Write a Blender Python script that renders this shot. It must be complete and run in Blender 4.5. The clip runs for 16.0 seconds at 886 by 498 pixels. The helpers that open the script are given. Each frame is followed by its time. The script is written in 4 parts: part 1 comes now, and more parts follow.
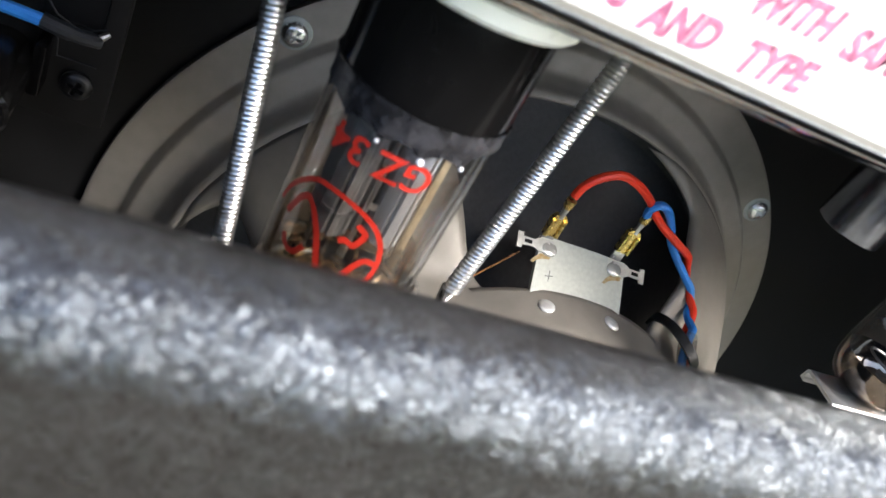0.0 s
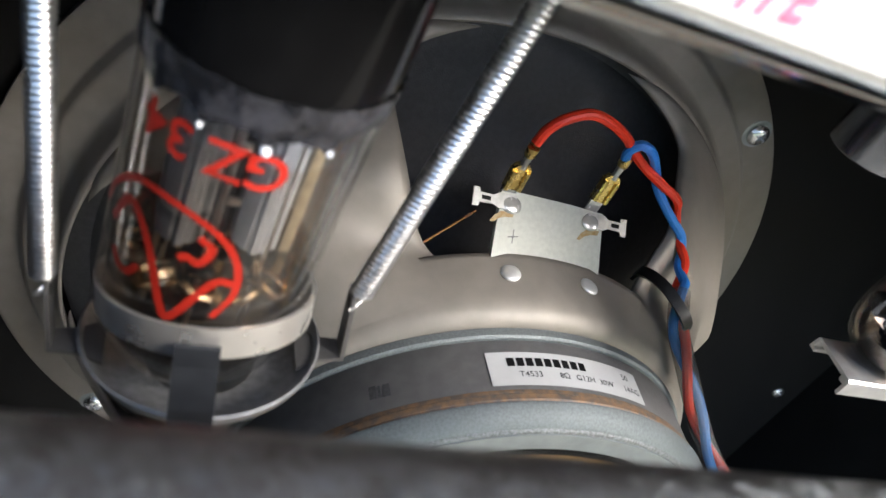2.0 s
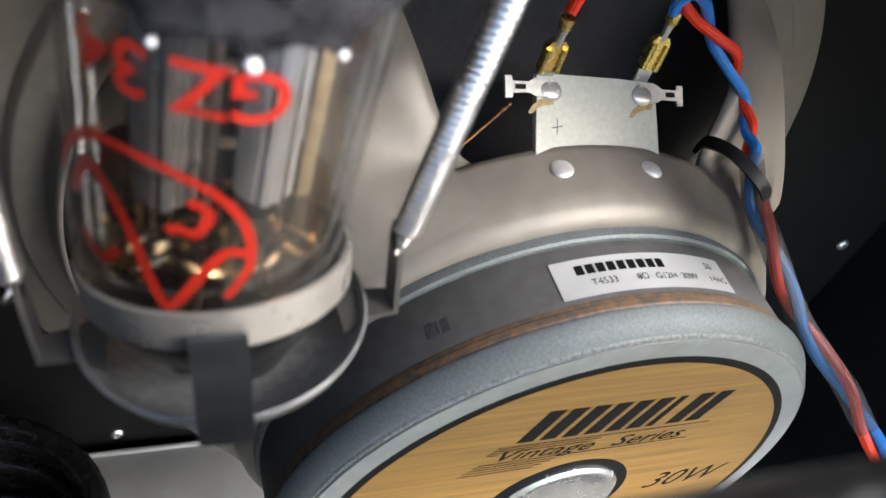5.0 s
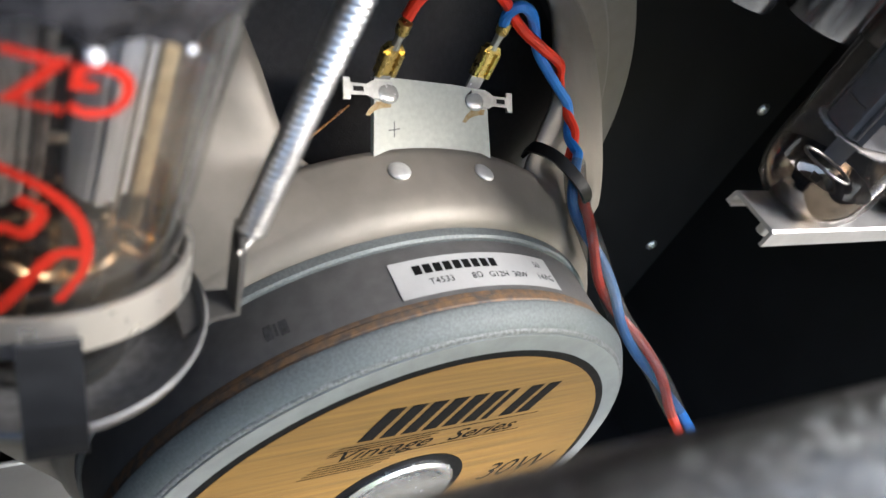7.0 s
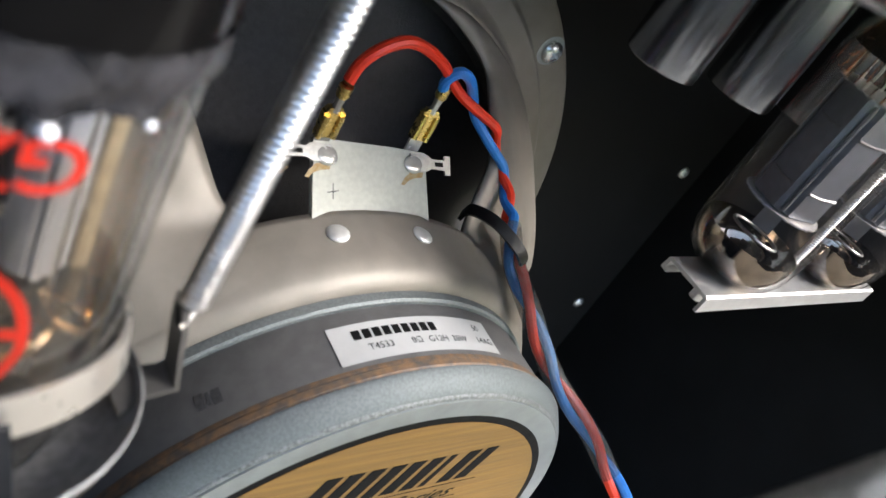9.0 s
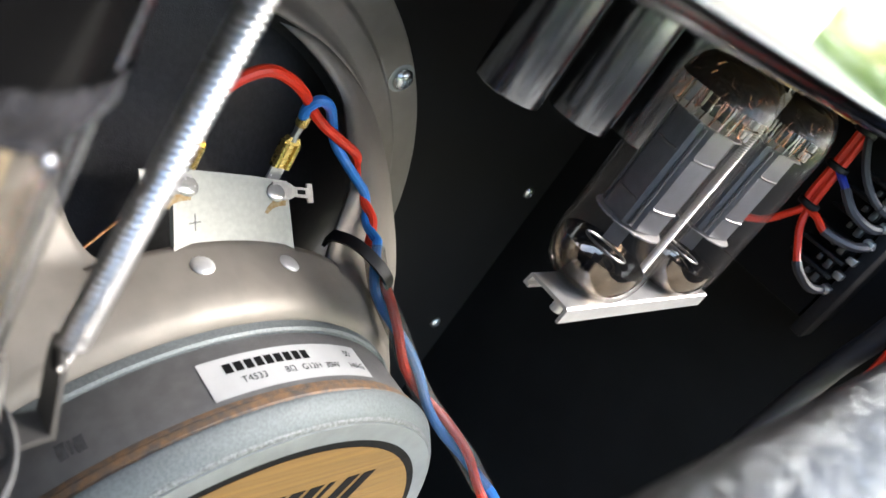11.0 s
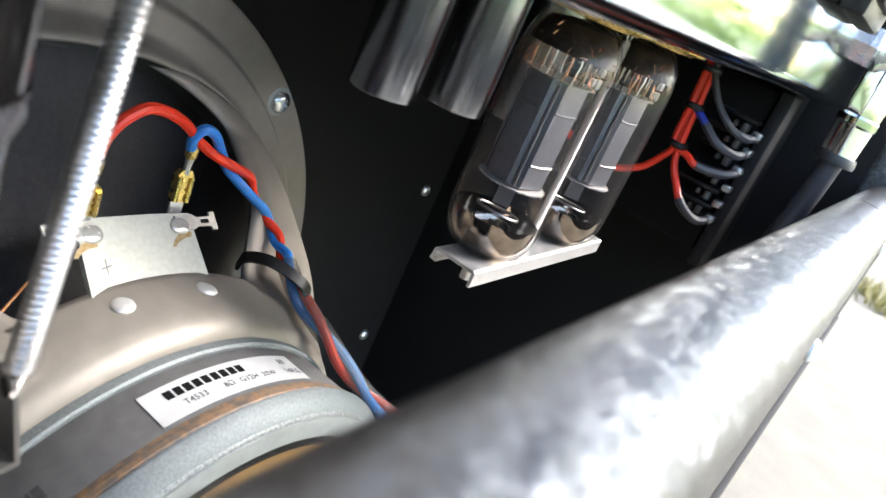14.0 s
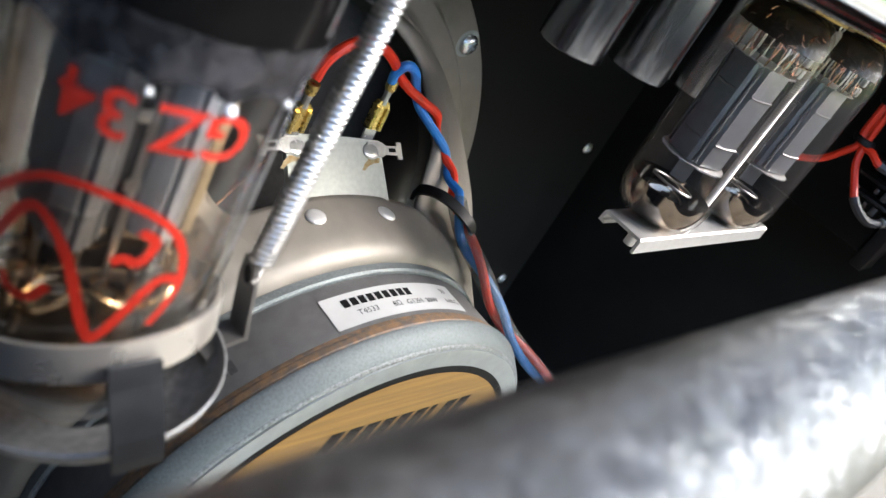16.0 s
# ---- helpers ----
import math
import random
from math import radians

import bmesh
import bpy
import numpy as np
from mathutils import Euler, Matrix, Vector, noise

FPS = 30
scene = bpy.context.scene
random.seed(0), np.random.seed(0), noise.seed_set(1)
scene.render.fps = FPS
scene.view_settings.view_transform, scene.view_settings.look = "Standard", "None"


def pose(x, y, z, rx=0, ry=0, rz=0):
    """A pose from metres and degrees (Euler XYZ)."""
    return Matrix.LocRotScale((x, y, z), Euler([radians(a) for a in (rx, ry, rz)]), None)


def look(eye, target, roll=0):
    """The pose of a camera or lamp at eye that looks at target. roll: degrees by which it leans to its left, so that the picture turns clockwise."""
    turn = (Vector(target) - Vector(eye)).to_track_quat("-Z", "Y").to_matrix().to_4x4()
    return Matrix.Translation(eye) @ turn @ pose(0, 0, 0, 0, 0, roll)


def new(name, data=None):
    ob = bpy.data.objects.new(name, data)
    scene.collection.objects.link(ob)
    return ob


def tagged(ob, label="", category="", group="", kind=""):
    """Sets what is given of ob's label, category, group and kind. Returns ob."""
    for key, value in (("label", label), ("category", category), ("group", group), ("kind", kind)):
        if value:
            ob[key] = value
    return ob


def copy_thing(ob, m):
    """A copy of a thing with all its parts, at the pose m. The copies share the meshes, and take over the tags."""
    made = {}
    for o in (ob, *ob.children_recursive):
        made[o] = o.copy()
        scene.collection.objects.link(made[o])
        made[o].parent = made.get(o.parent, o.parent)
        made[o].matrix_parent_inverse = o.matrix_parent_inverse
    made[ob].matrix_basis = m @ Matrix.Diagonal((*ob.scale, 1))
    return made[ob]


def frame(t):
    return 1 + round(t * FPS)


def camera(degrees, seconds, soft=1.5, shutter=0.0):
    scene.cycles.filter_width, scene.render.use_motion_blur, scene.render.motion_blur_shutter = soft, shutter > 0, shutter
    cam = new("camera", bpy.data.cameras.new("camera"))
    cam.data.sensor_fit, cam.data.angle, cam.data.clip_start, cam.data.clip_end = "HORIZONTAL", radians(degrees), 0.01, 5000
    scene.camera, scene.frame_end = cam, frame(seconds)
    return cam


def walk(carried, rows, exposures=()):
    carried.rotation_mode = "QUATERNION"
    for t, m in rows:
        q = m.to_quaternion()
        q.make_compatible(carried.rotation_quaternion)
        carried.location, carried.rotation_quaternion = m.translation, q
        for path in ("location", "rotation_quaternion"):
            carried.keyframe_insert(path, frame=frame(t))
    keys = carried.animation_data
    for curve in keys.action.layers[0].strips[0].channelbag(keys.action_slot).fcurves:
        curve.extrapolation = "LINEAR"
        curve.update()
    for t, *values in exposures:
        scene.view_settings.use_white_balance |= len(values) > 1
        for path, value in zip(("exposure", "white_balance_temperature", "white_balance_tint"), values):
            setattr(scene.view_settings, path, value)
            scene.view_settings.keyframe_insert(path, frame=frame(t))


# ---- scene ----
# Millimetres from the loudspeaker's axis at the baffle's rear face; OZ lifts that axis above the ground.
OZ = 0.245
cam = camera(57.98, 16.0)
cam.data.dof.use_dof = True
cam.data.dof.focus_distance = 0.235
cam.data.dof.aperture_fstop = 25.0
ROWS = [  # seconds, eye in mm, turn in degrees
    (0.0, -143.8, -261.8, 214.4, 54.26, -26.17, -8.96),
    (0.5, -141.8, -254.7, 232.9, 45.18, -28.60, -3.69),
    (1.0, -136.6, -253.3, 237.6, 39.06, -29.47, 0.70),
    (1.5, -127.9, -247.2, 226.7, 43.03, -27.06, -4.65),
    (2.0, -116.8, -228.0, 209.9, 49.32, -23.22, -10.86),
    (2.5, -110.5, -216.1, 199.4, 49.07, -17.14, -15.53),
    (3.0, -109.8, -207.3, 193.9, 48.86, -13.75, -16.25),
    (3.5, -110.5, -204.7, 191.3, 45.14, -13.73, -15.30),
    (5.8, -112.2, -207.1, 193.1, 45.18, -18.02, -19.54),
    (6.0, -112.6, -207.1, 192.5, 45.70, -18.90, -20.79),
    (6.5, -113.6, -207.2, 192.8, 46.73, -21.75, -23.95),
    (7.0, -113.9, -207.1, 192.8, 47.56, -23.59, -26.03),
    (7.5, -113.8, -207.0, 192.5, 47.58, -23.37, -25.94),
    (8.0, -114.3, -206.8, 192.6, 47.68, -23.57, -26.07),
    (8.5, -116.3, -203.9, 192.9, 50.04, -25.66, -28.16),
    (8.7, -115.7, -203.2, 192.2, 52.21, -26.30, -29.25),
    (10.8, -121.1, -201.3, 191.3, 58.35, -30.56, -40.29),
    (11.0, -121.7, -201.4, 190.6, 61.00, -31.11, -42.73),
    (11.5, -122.8, -204.5, 190.8, 65.58, -30.67, -48.24),
    (12.0, -123.9, -206.2, 190.6, 67.33, -28.57, -49.71),
    (12.5, -124.2, -208.0, 191.4, 66.62, -27.07, -51.07),
    (13.0, -124.4, -210.9, 190.5, 67.20, -25.26, -52.70),
    (13.5, -124.7, -214.5, 189.7, 69.72, -22.69, -55.88),
    (14.0, -131.1, -214.0, 189.8, 67.79, -22.70, -54.76),
    (14.5, -134.5, -210.9, 189.6, 62.86, -24.74, -51.47),
    (15.0, -132.7, -208.2, 190.6, 60.84, -25.13, -45.25),
    (15.5, -133.6, -209.8, 190.8, 58.70, -27.76, -43.91),
    (16.0, -145.8, -211.6, 190.7, 58.01, -26.91, -40.84),
]
walk(cam, [(t, pose(x / 1000, y / 1000, z / 1000 + OZ, rx, ry, rz)) for t, x, y, z, rx, ry, rz in ROWS],
     [(0.0, 2.53), (1.5, 2.36), (3.0, 2.4), (8.7, 2.48), (11.0, 2.86), (13.0, 3.08), (14.2, 3.05), (15.0, 2.8), (16.0, 2.76)])

# daylight behind the amplifier
world = bpy.data.worlds.new("sky")
scene.world = world
world.use_nodes = True
wn = world.node_tree.nodes
sky = wn.new("ShaderNodeTexSky")
sky.sky_type, sky.sun_disc = "NISHITA", False
sky.dust_density = 2.0
sky.sun_elevation, sky.sun_rotation = radians(39), radians(135)
wn["Background"].inputs["Strength"].default_value = 0.14
world.node_tree.links.new(sky.outputs[0], wn["Background"].inputs["Color"])
sun = new("sun", bpy.data.lights.new("sun", "SUN"))
sun.data.energy, sun.data.angle, sun.data.color = 1.6, radians(24), (1.0, 0.99, 0.975)
sun.matrix_world = look((2.3, -2.3, 2.65), (0, 0, 0))

# ---------------------------------------------------------------- materials
def mat(name, base, rough=0.5, metal=0.0, var=0.2, scale=300.0, bump=0.1, fine=2500.0, tint=None, rvar=0.1, stretch=(1, 1, 1), coat=0.0, spec=0.5):
    """Two scales of noise in colour, gloss and relief, at real-world size."""
    m = bpy.data.materials.new(name)
    m.use_nodes = True
    nt = m.node_tree
    b = nt.nodes["Principled BSDF"]
    b.inputs["Metallic"].default_value = metal
    b.inputs["Coat Weight"].default_value = coat
    b.inputs["Specular IOR Level"].default_value = spec
    tc, mp = nt.nodes.new("ShaderNodeTexCoord"), nt.nodes.new("ShaderNodeMapping")
    mp.inputs["Scale"].default_value = stretch
    nt.links.new(tc.outputs["Object"], mp.inputs["Vector"])
    n1, n2 = nt.nodes.new("ShaderNodeTexNoise"), nt.nodes.new("ShaderNodeTexNoise")
    n1.inputs["Scale"].default_value, n1.inputs["Detail"].default_value = scale, 5
    n2.inputs["Scale"].default_value, n2.inputs["Detail"].default_value = fine, 3
    for n in (n1, n2):
        nt.links.new(mp.outputs[0], n.inputs["Vector"])
    ramp = nt.nodes.new("ShaderNodeValToRGB")
    other = tint or tuple(c * (1 - var) for c in base)
    ramp.color_ramp.elements[0].position, ramp.color_ramp.elements[1].position = 0.35, 0.65
    ramp.color_ramp.elements[0].color, ramp.color_ramp.elements[1].color = (*other, 1), (*base, 1)
    nt.links.new(n1.outputs["Fac"], ramp.inputs["Fac"])
    mix = nt.nodes.new("ShaderNodeMix")
    mix.data_type, mix.blend_type = "RGBA", "MULTIPLY"
    mix.inputs["Factor"].default_value = min(1.0, var * 1.5)
    nt.links.new(ramp.outputs["Color"], mix.inputs["A"])
    nt.links.new(n2.outputs["Color"], mix.inputs["B"])
    grey = nt.nodes.new("ShaderNodeRGBToBW")
    nt.links.new(n2.outputs["Color"], grey.inputs[0])
    lift = nt.nodes.new("ShaderNodeMapRange")
    lift.inputs["To Min"].default_value, lift.inputs["To Max"].default_value = 0.55, 1.25
    nt.links.new(grey.outputs[0], lift.inputs["Value"])
    nt.links.new(lift.outputs[0], mix.inputs["B"])
    nt.links.new(mix.outputs["Result"], b.inputs["Base Color"])
    rr = nt.nodes.new("ShaderNodeMapRange")
    rr.inputs["To Min"].default_value, rr.inputs["To Max"].default_value = max(0.02, rough - rvar), min(1, rough + rvar)
    nt.links.new(n1.outputs["Fac"], rr.inputs["Value"])
    nt.links.new(rr.outputs[0], b.inputs["Roughness"])
    if bump:
        bp = nt.nodes.new("ShaderNodeBump")
        bp.inputs["Strength"].default_value, bp.inputs["Distance"].default_value = bump, 0.0003
        nt.links.new(n2.outputs["Fac"], bp.inputs["Height"])
        nt.links.new(bp.outputs[0], b.inputs["Normal"])
    return m


def glass(name, tint=(1, 1, 1), rough=0.0, shine=0.012, power=4.2, haze=0.0):
    """Thin clear wall: sees straight through, with gloss that rises towards the rim."""
    m = bpy.data.materials.new(name)
    m.use_nodes = True
    nt = m.node_tree
    nt.nodes.remove(nt.nodes["Principled BSDF"])
    clear = nt.nodes.new("ShaderNodeBsdfTransparent")
    clear.inputs["Color"].default_value = (*tint, 1)
    gloss = nt.nodes.new("ShaderNodeBsdfGlossy")
    gloss.inputs["Roughness"].default_value = max(rough, 0.02)
    lw = nt.nodes.new("ShaderNodeLayerWeight")
    p = nt.nodes.new("ShaderNodeMath")
    p.operation = "POWER"
    p.inputs[1].default_value = power
    nt.links.new(lw.outputs["Facing"], p.inputs[0])
    q = nt.nodes.new("ShaderNodeMath")
    q.operation = "MULTIPLY_ADD"
    q.inputs[1].default_value, q.inputs[2].default_value = 0.9, shine
    nt.links.new(p.outputs[0], q.inputs[0])
    mix = nt.nodes.new("ShaderNodeMixShader")
    nt.links.new(q.outputs[0], mix.inputs[0])
    nt.links.new(clear.outputs[0], mix.inputs[1])
    nt.links.new(gloss.outputs[0], mix.inputs[2])
    dust = nt.nodes.new("ShaderNodeBsdfDiffuse")
    dust.inputs["Color"].default_value = (0.6, 0.57, 0.55, 1)
    film = nt.nodes.new("ShaderNodeMixShader")
    film.inputs[0].default_value = haze
    nt.links.new(mix.outputs[0], film.inputs[1])
    nt.links.new(dust.outputs[0], film.inputs[2])
    out = [n for n in nt.nodes if n.type == "OUTPUT_MATERIAL"][0]
    nt.links.new(film.outputs[0], out.inputs["Surface"])
    return m


def milky(name, clear=(0.8, 0.82, 0.82), body=(0.30, 0.31, 0.31), cloud=0.3):
    """Cloudy clear plastic with a soft sheen."""
    m = bpy.data.materials.new(name)
    m.use_nodes = True
    nt = m.node_tree
    b = nt.nodes["Principled BSDF"]
    b.inputs["Base Color"].default_value = (*body, 1)
    b.inputs["Roughness"].default_value = 0.32
    see = nt.nodes.new("ShaderNodeBsdfTransparent")
    see.inputs["Color"].default_value = (*clear, 1)
    n = nt.nodes.new("ShaderNodeTexNoise")
    n.inputs["Scale"].default_value, n.inputs["Detail"].default_value = 160, 4
    r = nt.nodes.new("ShaderNodeMapRange")
    r.inputs["To Min"].default_value, r.inputs["To Max"].default_value = cloud * 0.5, cloud * 1.5
    nt.links.new(n.outputs["Fac"], r.inputs["Value"])
    mix = nt.nodes.new("ShaderNodeMixShader")
    nt.links.new(r.outputs[0], mix.inputs[0])
    nt.links.new(see.outputs[0], mix.inputs[1])
    nt.links.new(b.outputs[0], mix.inputs[2])
    out = [k for k in nt.nodes if k.type == "OUTPUT_MATERIAL"][0]
    nt.links.new(mix.outputs[0], out.inputs["Surface"])
    return m


def tolex_mat():
    """Black embossed vinyl: fine swirling ridges with dull creases between them."""
    m = mat("black_tolex", (0.0125, 0.0105, 0.0092), 0.31, var=0.3, scale=60, bump=0, spec=0.5)
    nt = m.node_tree
    b = nt.nodes["Principled BSDF"]
    # Bluish tint puts the sky's colour into the gloss.
    b.inputs["Specular Tint"].default_value = (0.80, 0.90, 1.0, 1)
    b.inputs["IOR"].default_value = 1.62
    tc = nt.nodes.new("ShaderNodeTexCoord")

    def field(scale, detail, bend):
        n = nt.nodes.new("ShaderNodeTexNoise")
        n.inputs["Scale"].default_value, n.inputs["Detail"].default_value = scale, detail
        n.inputs["Distortion"].default_value = bend
        nt.links.new(tc.outputs["Object"], n.inputs["Vector"])
        return n.outputs["Fac"]

    def math_node(op, a, b_, c=None):
        k = nt.nodes.new("ShaderNodeMath")
        k.operation = op
        for slot, val in zip(k.inputs, (a, b_, c)):
            if val is None:
                continue
            if isinstance(val, (int, float)):
                slot.default_value = val
            else:
                nt.links.new(val, slot)
        return k.outputs[0]

    swirl = math_node("SINE", math_node("MULTIPLY", field(230, 2, 1.2), 112.0), None)
    swirl = math_node("MULTIPLY_ADD", swirl, 0.5, 0.5)
    patch = math_node("MULTIPLY_ADD", field(330, 3, 2.0), 1.6, -0.3)
    height = math_node("MULTIPLY_ADD", swirl, patch, math_node("MULTIPLY", field(1500, 3, 0.5), 0.7))
    bp = nt.nodes.new("ShaderNodeBump")
    bp.inputs["Strength"].default_value, bp.inputs["Distance"].default_value = 0.36, 0.0005
    nt.links.new(height, bp.inputs["Height"])
    nt.links.new(bp.outputs[0], b.inputs["Normal"])
    shine = nt.nodes.new("ShaderNodeMapRange")
    shine.inputs["From Min"].default_value, shine.inputs["From Max"].default_value = 0.3, 1.0
    shine.inputs["To Min"].default_value, shine.inputs["To Max"].default_value = 0.12, 0.95
    nt.links.new(height, shine.inputs["Value"])
    nt.links.new(shine.outputs[0], b.inputs["Specular IOR Level"])
    return m


def leaf_mat():
    """Leaves that let part of the daylight through."""
    m = mat("hedge_leaves", (0.12, 0.19, 0.06), 0.55, var=0.4, scale=6, bump=0.0)
    nt = m.node_tree
    thin = nt.nodes.new("ShaderNodeBsdfTranslucent")
    thin.inputs["Color"].default_value = (0.30, 0.42, 0.14, 1)
    mix = nt.nodes.new("ShaderNodeMixShader")
    mix.inputs[0].default_value = 0.6
    out = [k for k in nt.nodes if k.type == "OUTPUT_MATERIAL"][0]
    nt.links.new(nt.nodes["Principled BSDF"].outputs[0], mix.inputs[1])
    nt.links.new(thin.outputs[0], mix.inputs[2])
    nt.links.new(mix.outputs[0], out.inputs["Surface"])
    return m


TOLEX = tolex_mat()
BLACK_PAINT = mat("black_painted_wood", (0.009, 0.0088, 0.009), 0.7, var=0.35, scale=40, bump=0.25, fine=1500, spec=0.14)
BASKET = mat("champagne_basket_paint", (0.262, 0.236, 0.205), 0.5, 0.32, var=0.12, scale=160, bump=0.28, fine=4800, rvar=0.06)
CONE = mat("black_paper_cone", (0.062, 0.06, 0.06), 0.8, var=0.3, scale=500, bump=0.4, fine=1800)
FERRITE = mat("dark_grey_magnet", (0.142, 0.139, 0.137), 0.6, var=0.22, scale=260, bump=0.4, fine=6000)
ZINC = mat("blue_grey_zinc", (0.20, 0.222, 0.225), 0.52, 0.3, var=0.28, scale=1500, bump=0.5, fine=3600, tint=(0.145, 0.163, 0.166))
RUST = mat("brown_lacquer", (0.27, 0.16, 0.085), 0.6, var=0.5, scale=420, bump=0.4, tint=(0.12, 0.10, 0.085))
WELD = mat("pale_machined_ring", (0.32, 0.335, 0.34), 0.5, 0.5, var=0.5, scale=1300, bump=0.8, fine=2500)
# Paler than ZINC: the light on the rear rim is in the colour.
PALE_ZINC = mat("pale_zinc", (0.33, 0.355, 0.355), 0.45, 0.5, var=0.15, scale=200, bump=0.15, fine=2500)
SILVER = mat("bright_zinc", (0.72, 0.74, 0.75), 0.25, 0.9, var=0.08, scale=300, bump=0.05)
GOLD = mat("brushed_gold_foil", (0.40, 0.222, 0.062), 0.42, 0.35, var=0.35, scale=200, bump=0.2, fine=1500, stretch=(0.1, 1, 3))
STAMP = mat("faded_stamp_ink", (0.075, 0.075, 0.078), 0.7, var=0.5, scale=900)
INK = mat("black_ink", (0.006, 0.006, 0.0065), 0.6, var=0.1, spec=0.12)
PAPER = mat("white_paper", (0.50, 0.475, 0.44), 0.7, var=0.05, scale=200, bump=0.05)
LABEL = mat("pale_grey_label", (0.47, 0.475, 0.47), 0.5, var=0.05, scale=300, bump=0.03)
CARD = mat("grey_fibre_board", (0.56, 0.57, 0.51), 0.75, var=0.12, scale=700, bump=0.15, fine=4000)
RED_WIRE = mat("red_insulation", (0.80, 0.04, 0.012), 0.38, var=0.1, bump=0.03, spec=0.35)
BLUE_WIRE = mat("blue_insulation", (0.03, 0.23, 0.68), 0.38, var=0.1, bump=0.03)
NAVY_WIRE = mat("dark_blue_insulation", (0.02, 0.04, 0.35), 0.4, var=0.1, bump=0.03)
SLEEVE = mat("grey_sleeve", (0.038, 0.038, 0.043), 0.5, var=0.2, bump=0.1)
BRASS = mat("yellow_brass", (0.60, 0.44, 0.15), 0.28, 0.95, var=0.15, scale=600, bump=0.05)
TIN = mat("solder_tin", (0.50, 0.50, 0.48), 0.36, 0.9, var=0.15, scale=900, bump=0.2)
FLUX = mat("amber_flux", (0.34, 0.20, 0.06), 0.3, var=0.4, scale=900, tint=(0.45, 0.36, 0.20))
STEEL = mat("spring_steel", (0.74, 0.735, 0.725), 0.32, 1.0, var=0.1, scale=500, bump=0.05)
STRAP = mat("dark_coated_strap", (0.022, 0.024, 0.027), 0.5, 0.2, var=0.25, scale=400, bump=0.15)
CLIP_STEEL = mat("dull_clip_steel", (0.15, 0.146, 0.14), 0.38, 0.7, var=0.12, scale=900, bump=0.15, fine=3000)
TINNED = mat("pale_tinned_band", (0.70, 0.67, 0.61), 0.3, 0.8, var=0.05, scale=250, bump=0.05)
CHROME = mat("chromed_steel", (0.70, 0.71, 0.695), 0.075, 1.0, var=0.04, scale=60, bump=0.015, fine=900, rvar=0.03)
ALU = mat("aluminium", (0.80, 0.80, 0.79), 0.42, 1.0, var=0.08, scale=300, bump=0.05)
CAN = mat("tarnished_can", (0.33, 0.345, 0.37), 0.25, 1.0, var=0.16, scale=1100, bump=0.1, fine=2200, stretch=(1, 1, 0.08), rvar=0.05)
BLACK_PLASTIC = mat("black_plastic", (0.007, 0.007, 0.0075), 0.42, spec=0.35, var=0.2, bump=0.08)
BAKELITE = mat("black_bakelite", (0.0045, 0.0043, 0.0043), 0.14, var=0.2, bump=0.02, rvar=0.04, spec=0.15)
GREY_PLASTIC = mat("grey_plastic", (0.05, 0.05, 0.052), 0.45, var=0.06, bump=0.05)
CEMENT = mat("grey_cement", (0.034, 0.033, 0.036), 0.2, var=0.75, scale=300, bump=0.5, fine=2200)
ANODE = mat("grey_anode", (0.22, 0.22, 0.23), 0.4, 0.85, var=0.15, scale=500, bump=0.08)
# Anode grey with the left anode's shade put in; also the seams.
ANODE_MID = mat("darker_grey_anode", (0.17, 0.17, 0.175), 0.45, 0.5, var=0.25, scale=300, bump=0.1)
ANODE_DARK = mat("dark_metal", (0.025, 0.025, 0.027), 0.5, 0.3, var=0.2, scale=500)
ANODE_LIGHT = mat("light_grey_anode", (0.25, 0.262, 0.29), 0.36, 0.75, var=0.15, scale=500, bump=0.08)
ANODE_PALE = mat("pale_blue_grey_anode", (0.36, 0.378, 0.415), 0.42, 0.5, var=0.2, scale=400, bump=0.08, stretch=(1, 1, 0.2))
MATT_BLACK = mat("matt_black_moulding", (0.005, 0.005, 0.005), 0.8, var=0.3, bump=0.2, spec=0.15)
MICA = mat("mica", (0.30, 0.295, 0.29), 0.35, var=0.2, scale=900, bump=0.1)
COPPER = mat("copper_lead", (0.62, 0.28, 0.16), 0.25, 0.95, var=0.2)
GOLD_FILM = glass("golden_getter_film", (0.62, 0.50, 0.38), 0.12, shine=0.06)
CUP_STEEL = mat("dark_satin_steel", (0.25, 0.25, 0.248), 0.45, 0.45, var=0.3, scale=700, bump=0.25, fine=3500)
TAN_STRIP = mat("tan_strip", (0.30, 0.24, 0.15), 0.5, 0.2, var=0.25, scale=500)
RESIN = mat("clear_resin_drop", (0.55, 0.55, 0.56), 0.06, var=0.1, bump=0)
BROWN_FLASH = mat("brown_flash", (0.33, 0.235, 0.145), 0.2, 0.9, var=0.4, scale=300, bump=0.1)
GETTER = mat("getter_flash", (0.40, 0.345, 0.29), 0.04, 1.0, var=0.4, scale=300, bump=0, rvar=0.02)
AMBER = mat("golden_getter", (0.72, 0.52, 0.32), 0.2, 0.95, var=0.3, scale=400, bump=0.1)
RED_INK = mat("red_enamel", (0.36, 0.016, 0.007), 0.5, var=0.2, scale=900, bump=0.05, spec=0.3)
PINK_INK = mat("faded_marker", (0.18, 0.035, 0.085), 0.6, var=0.35, scale=500, tint=(0.38, 0.12, 0.19))
CROWN = mat("speckled_brown_flash", (0.035, 0.02, 0.013), 0.5, 0.0, var=0.8, scale=1100, bump=1.0, fine=900, tint=(0.003, 0.002, 0.0015), rvar=0.2, spec=0.08)
RIVET = mat("pale_aluminium_rivet", (0.72, 0.72, 0.71), 0.5, 0.5, var=0.1, scale=700, bump=0.1)
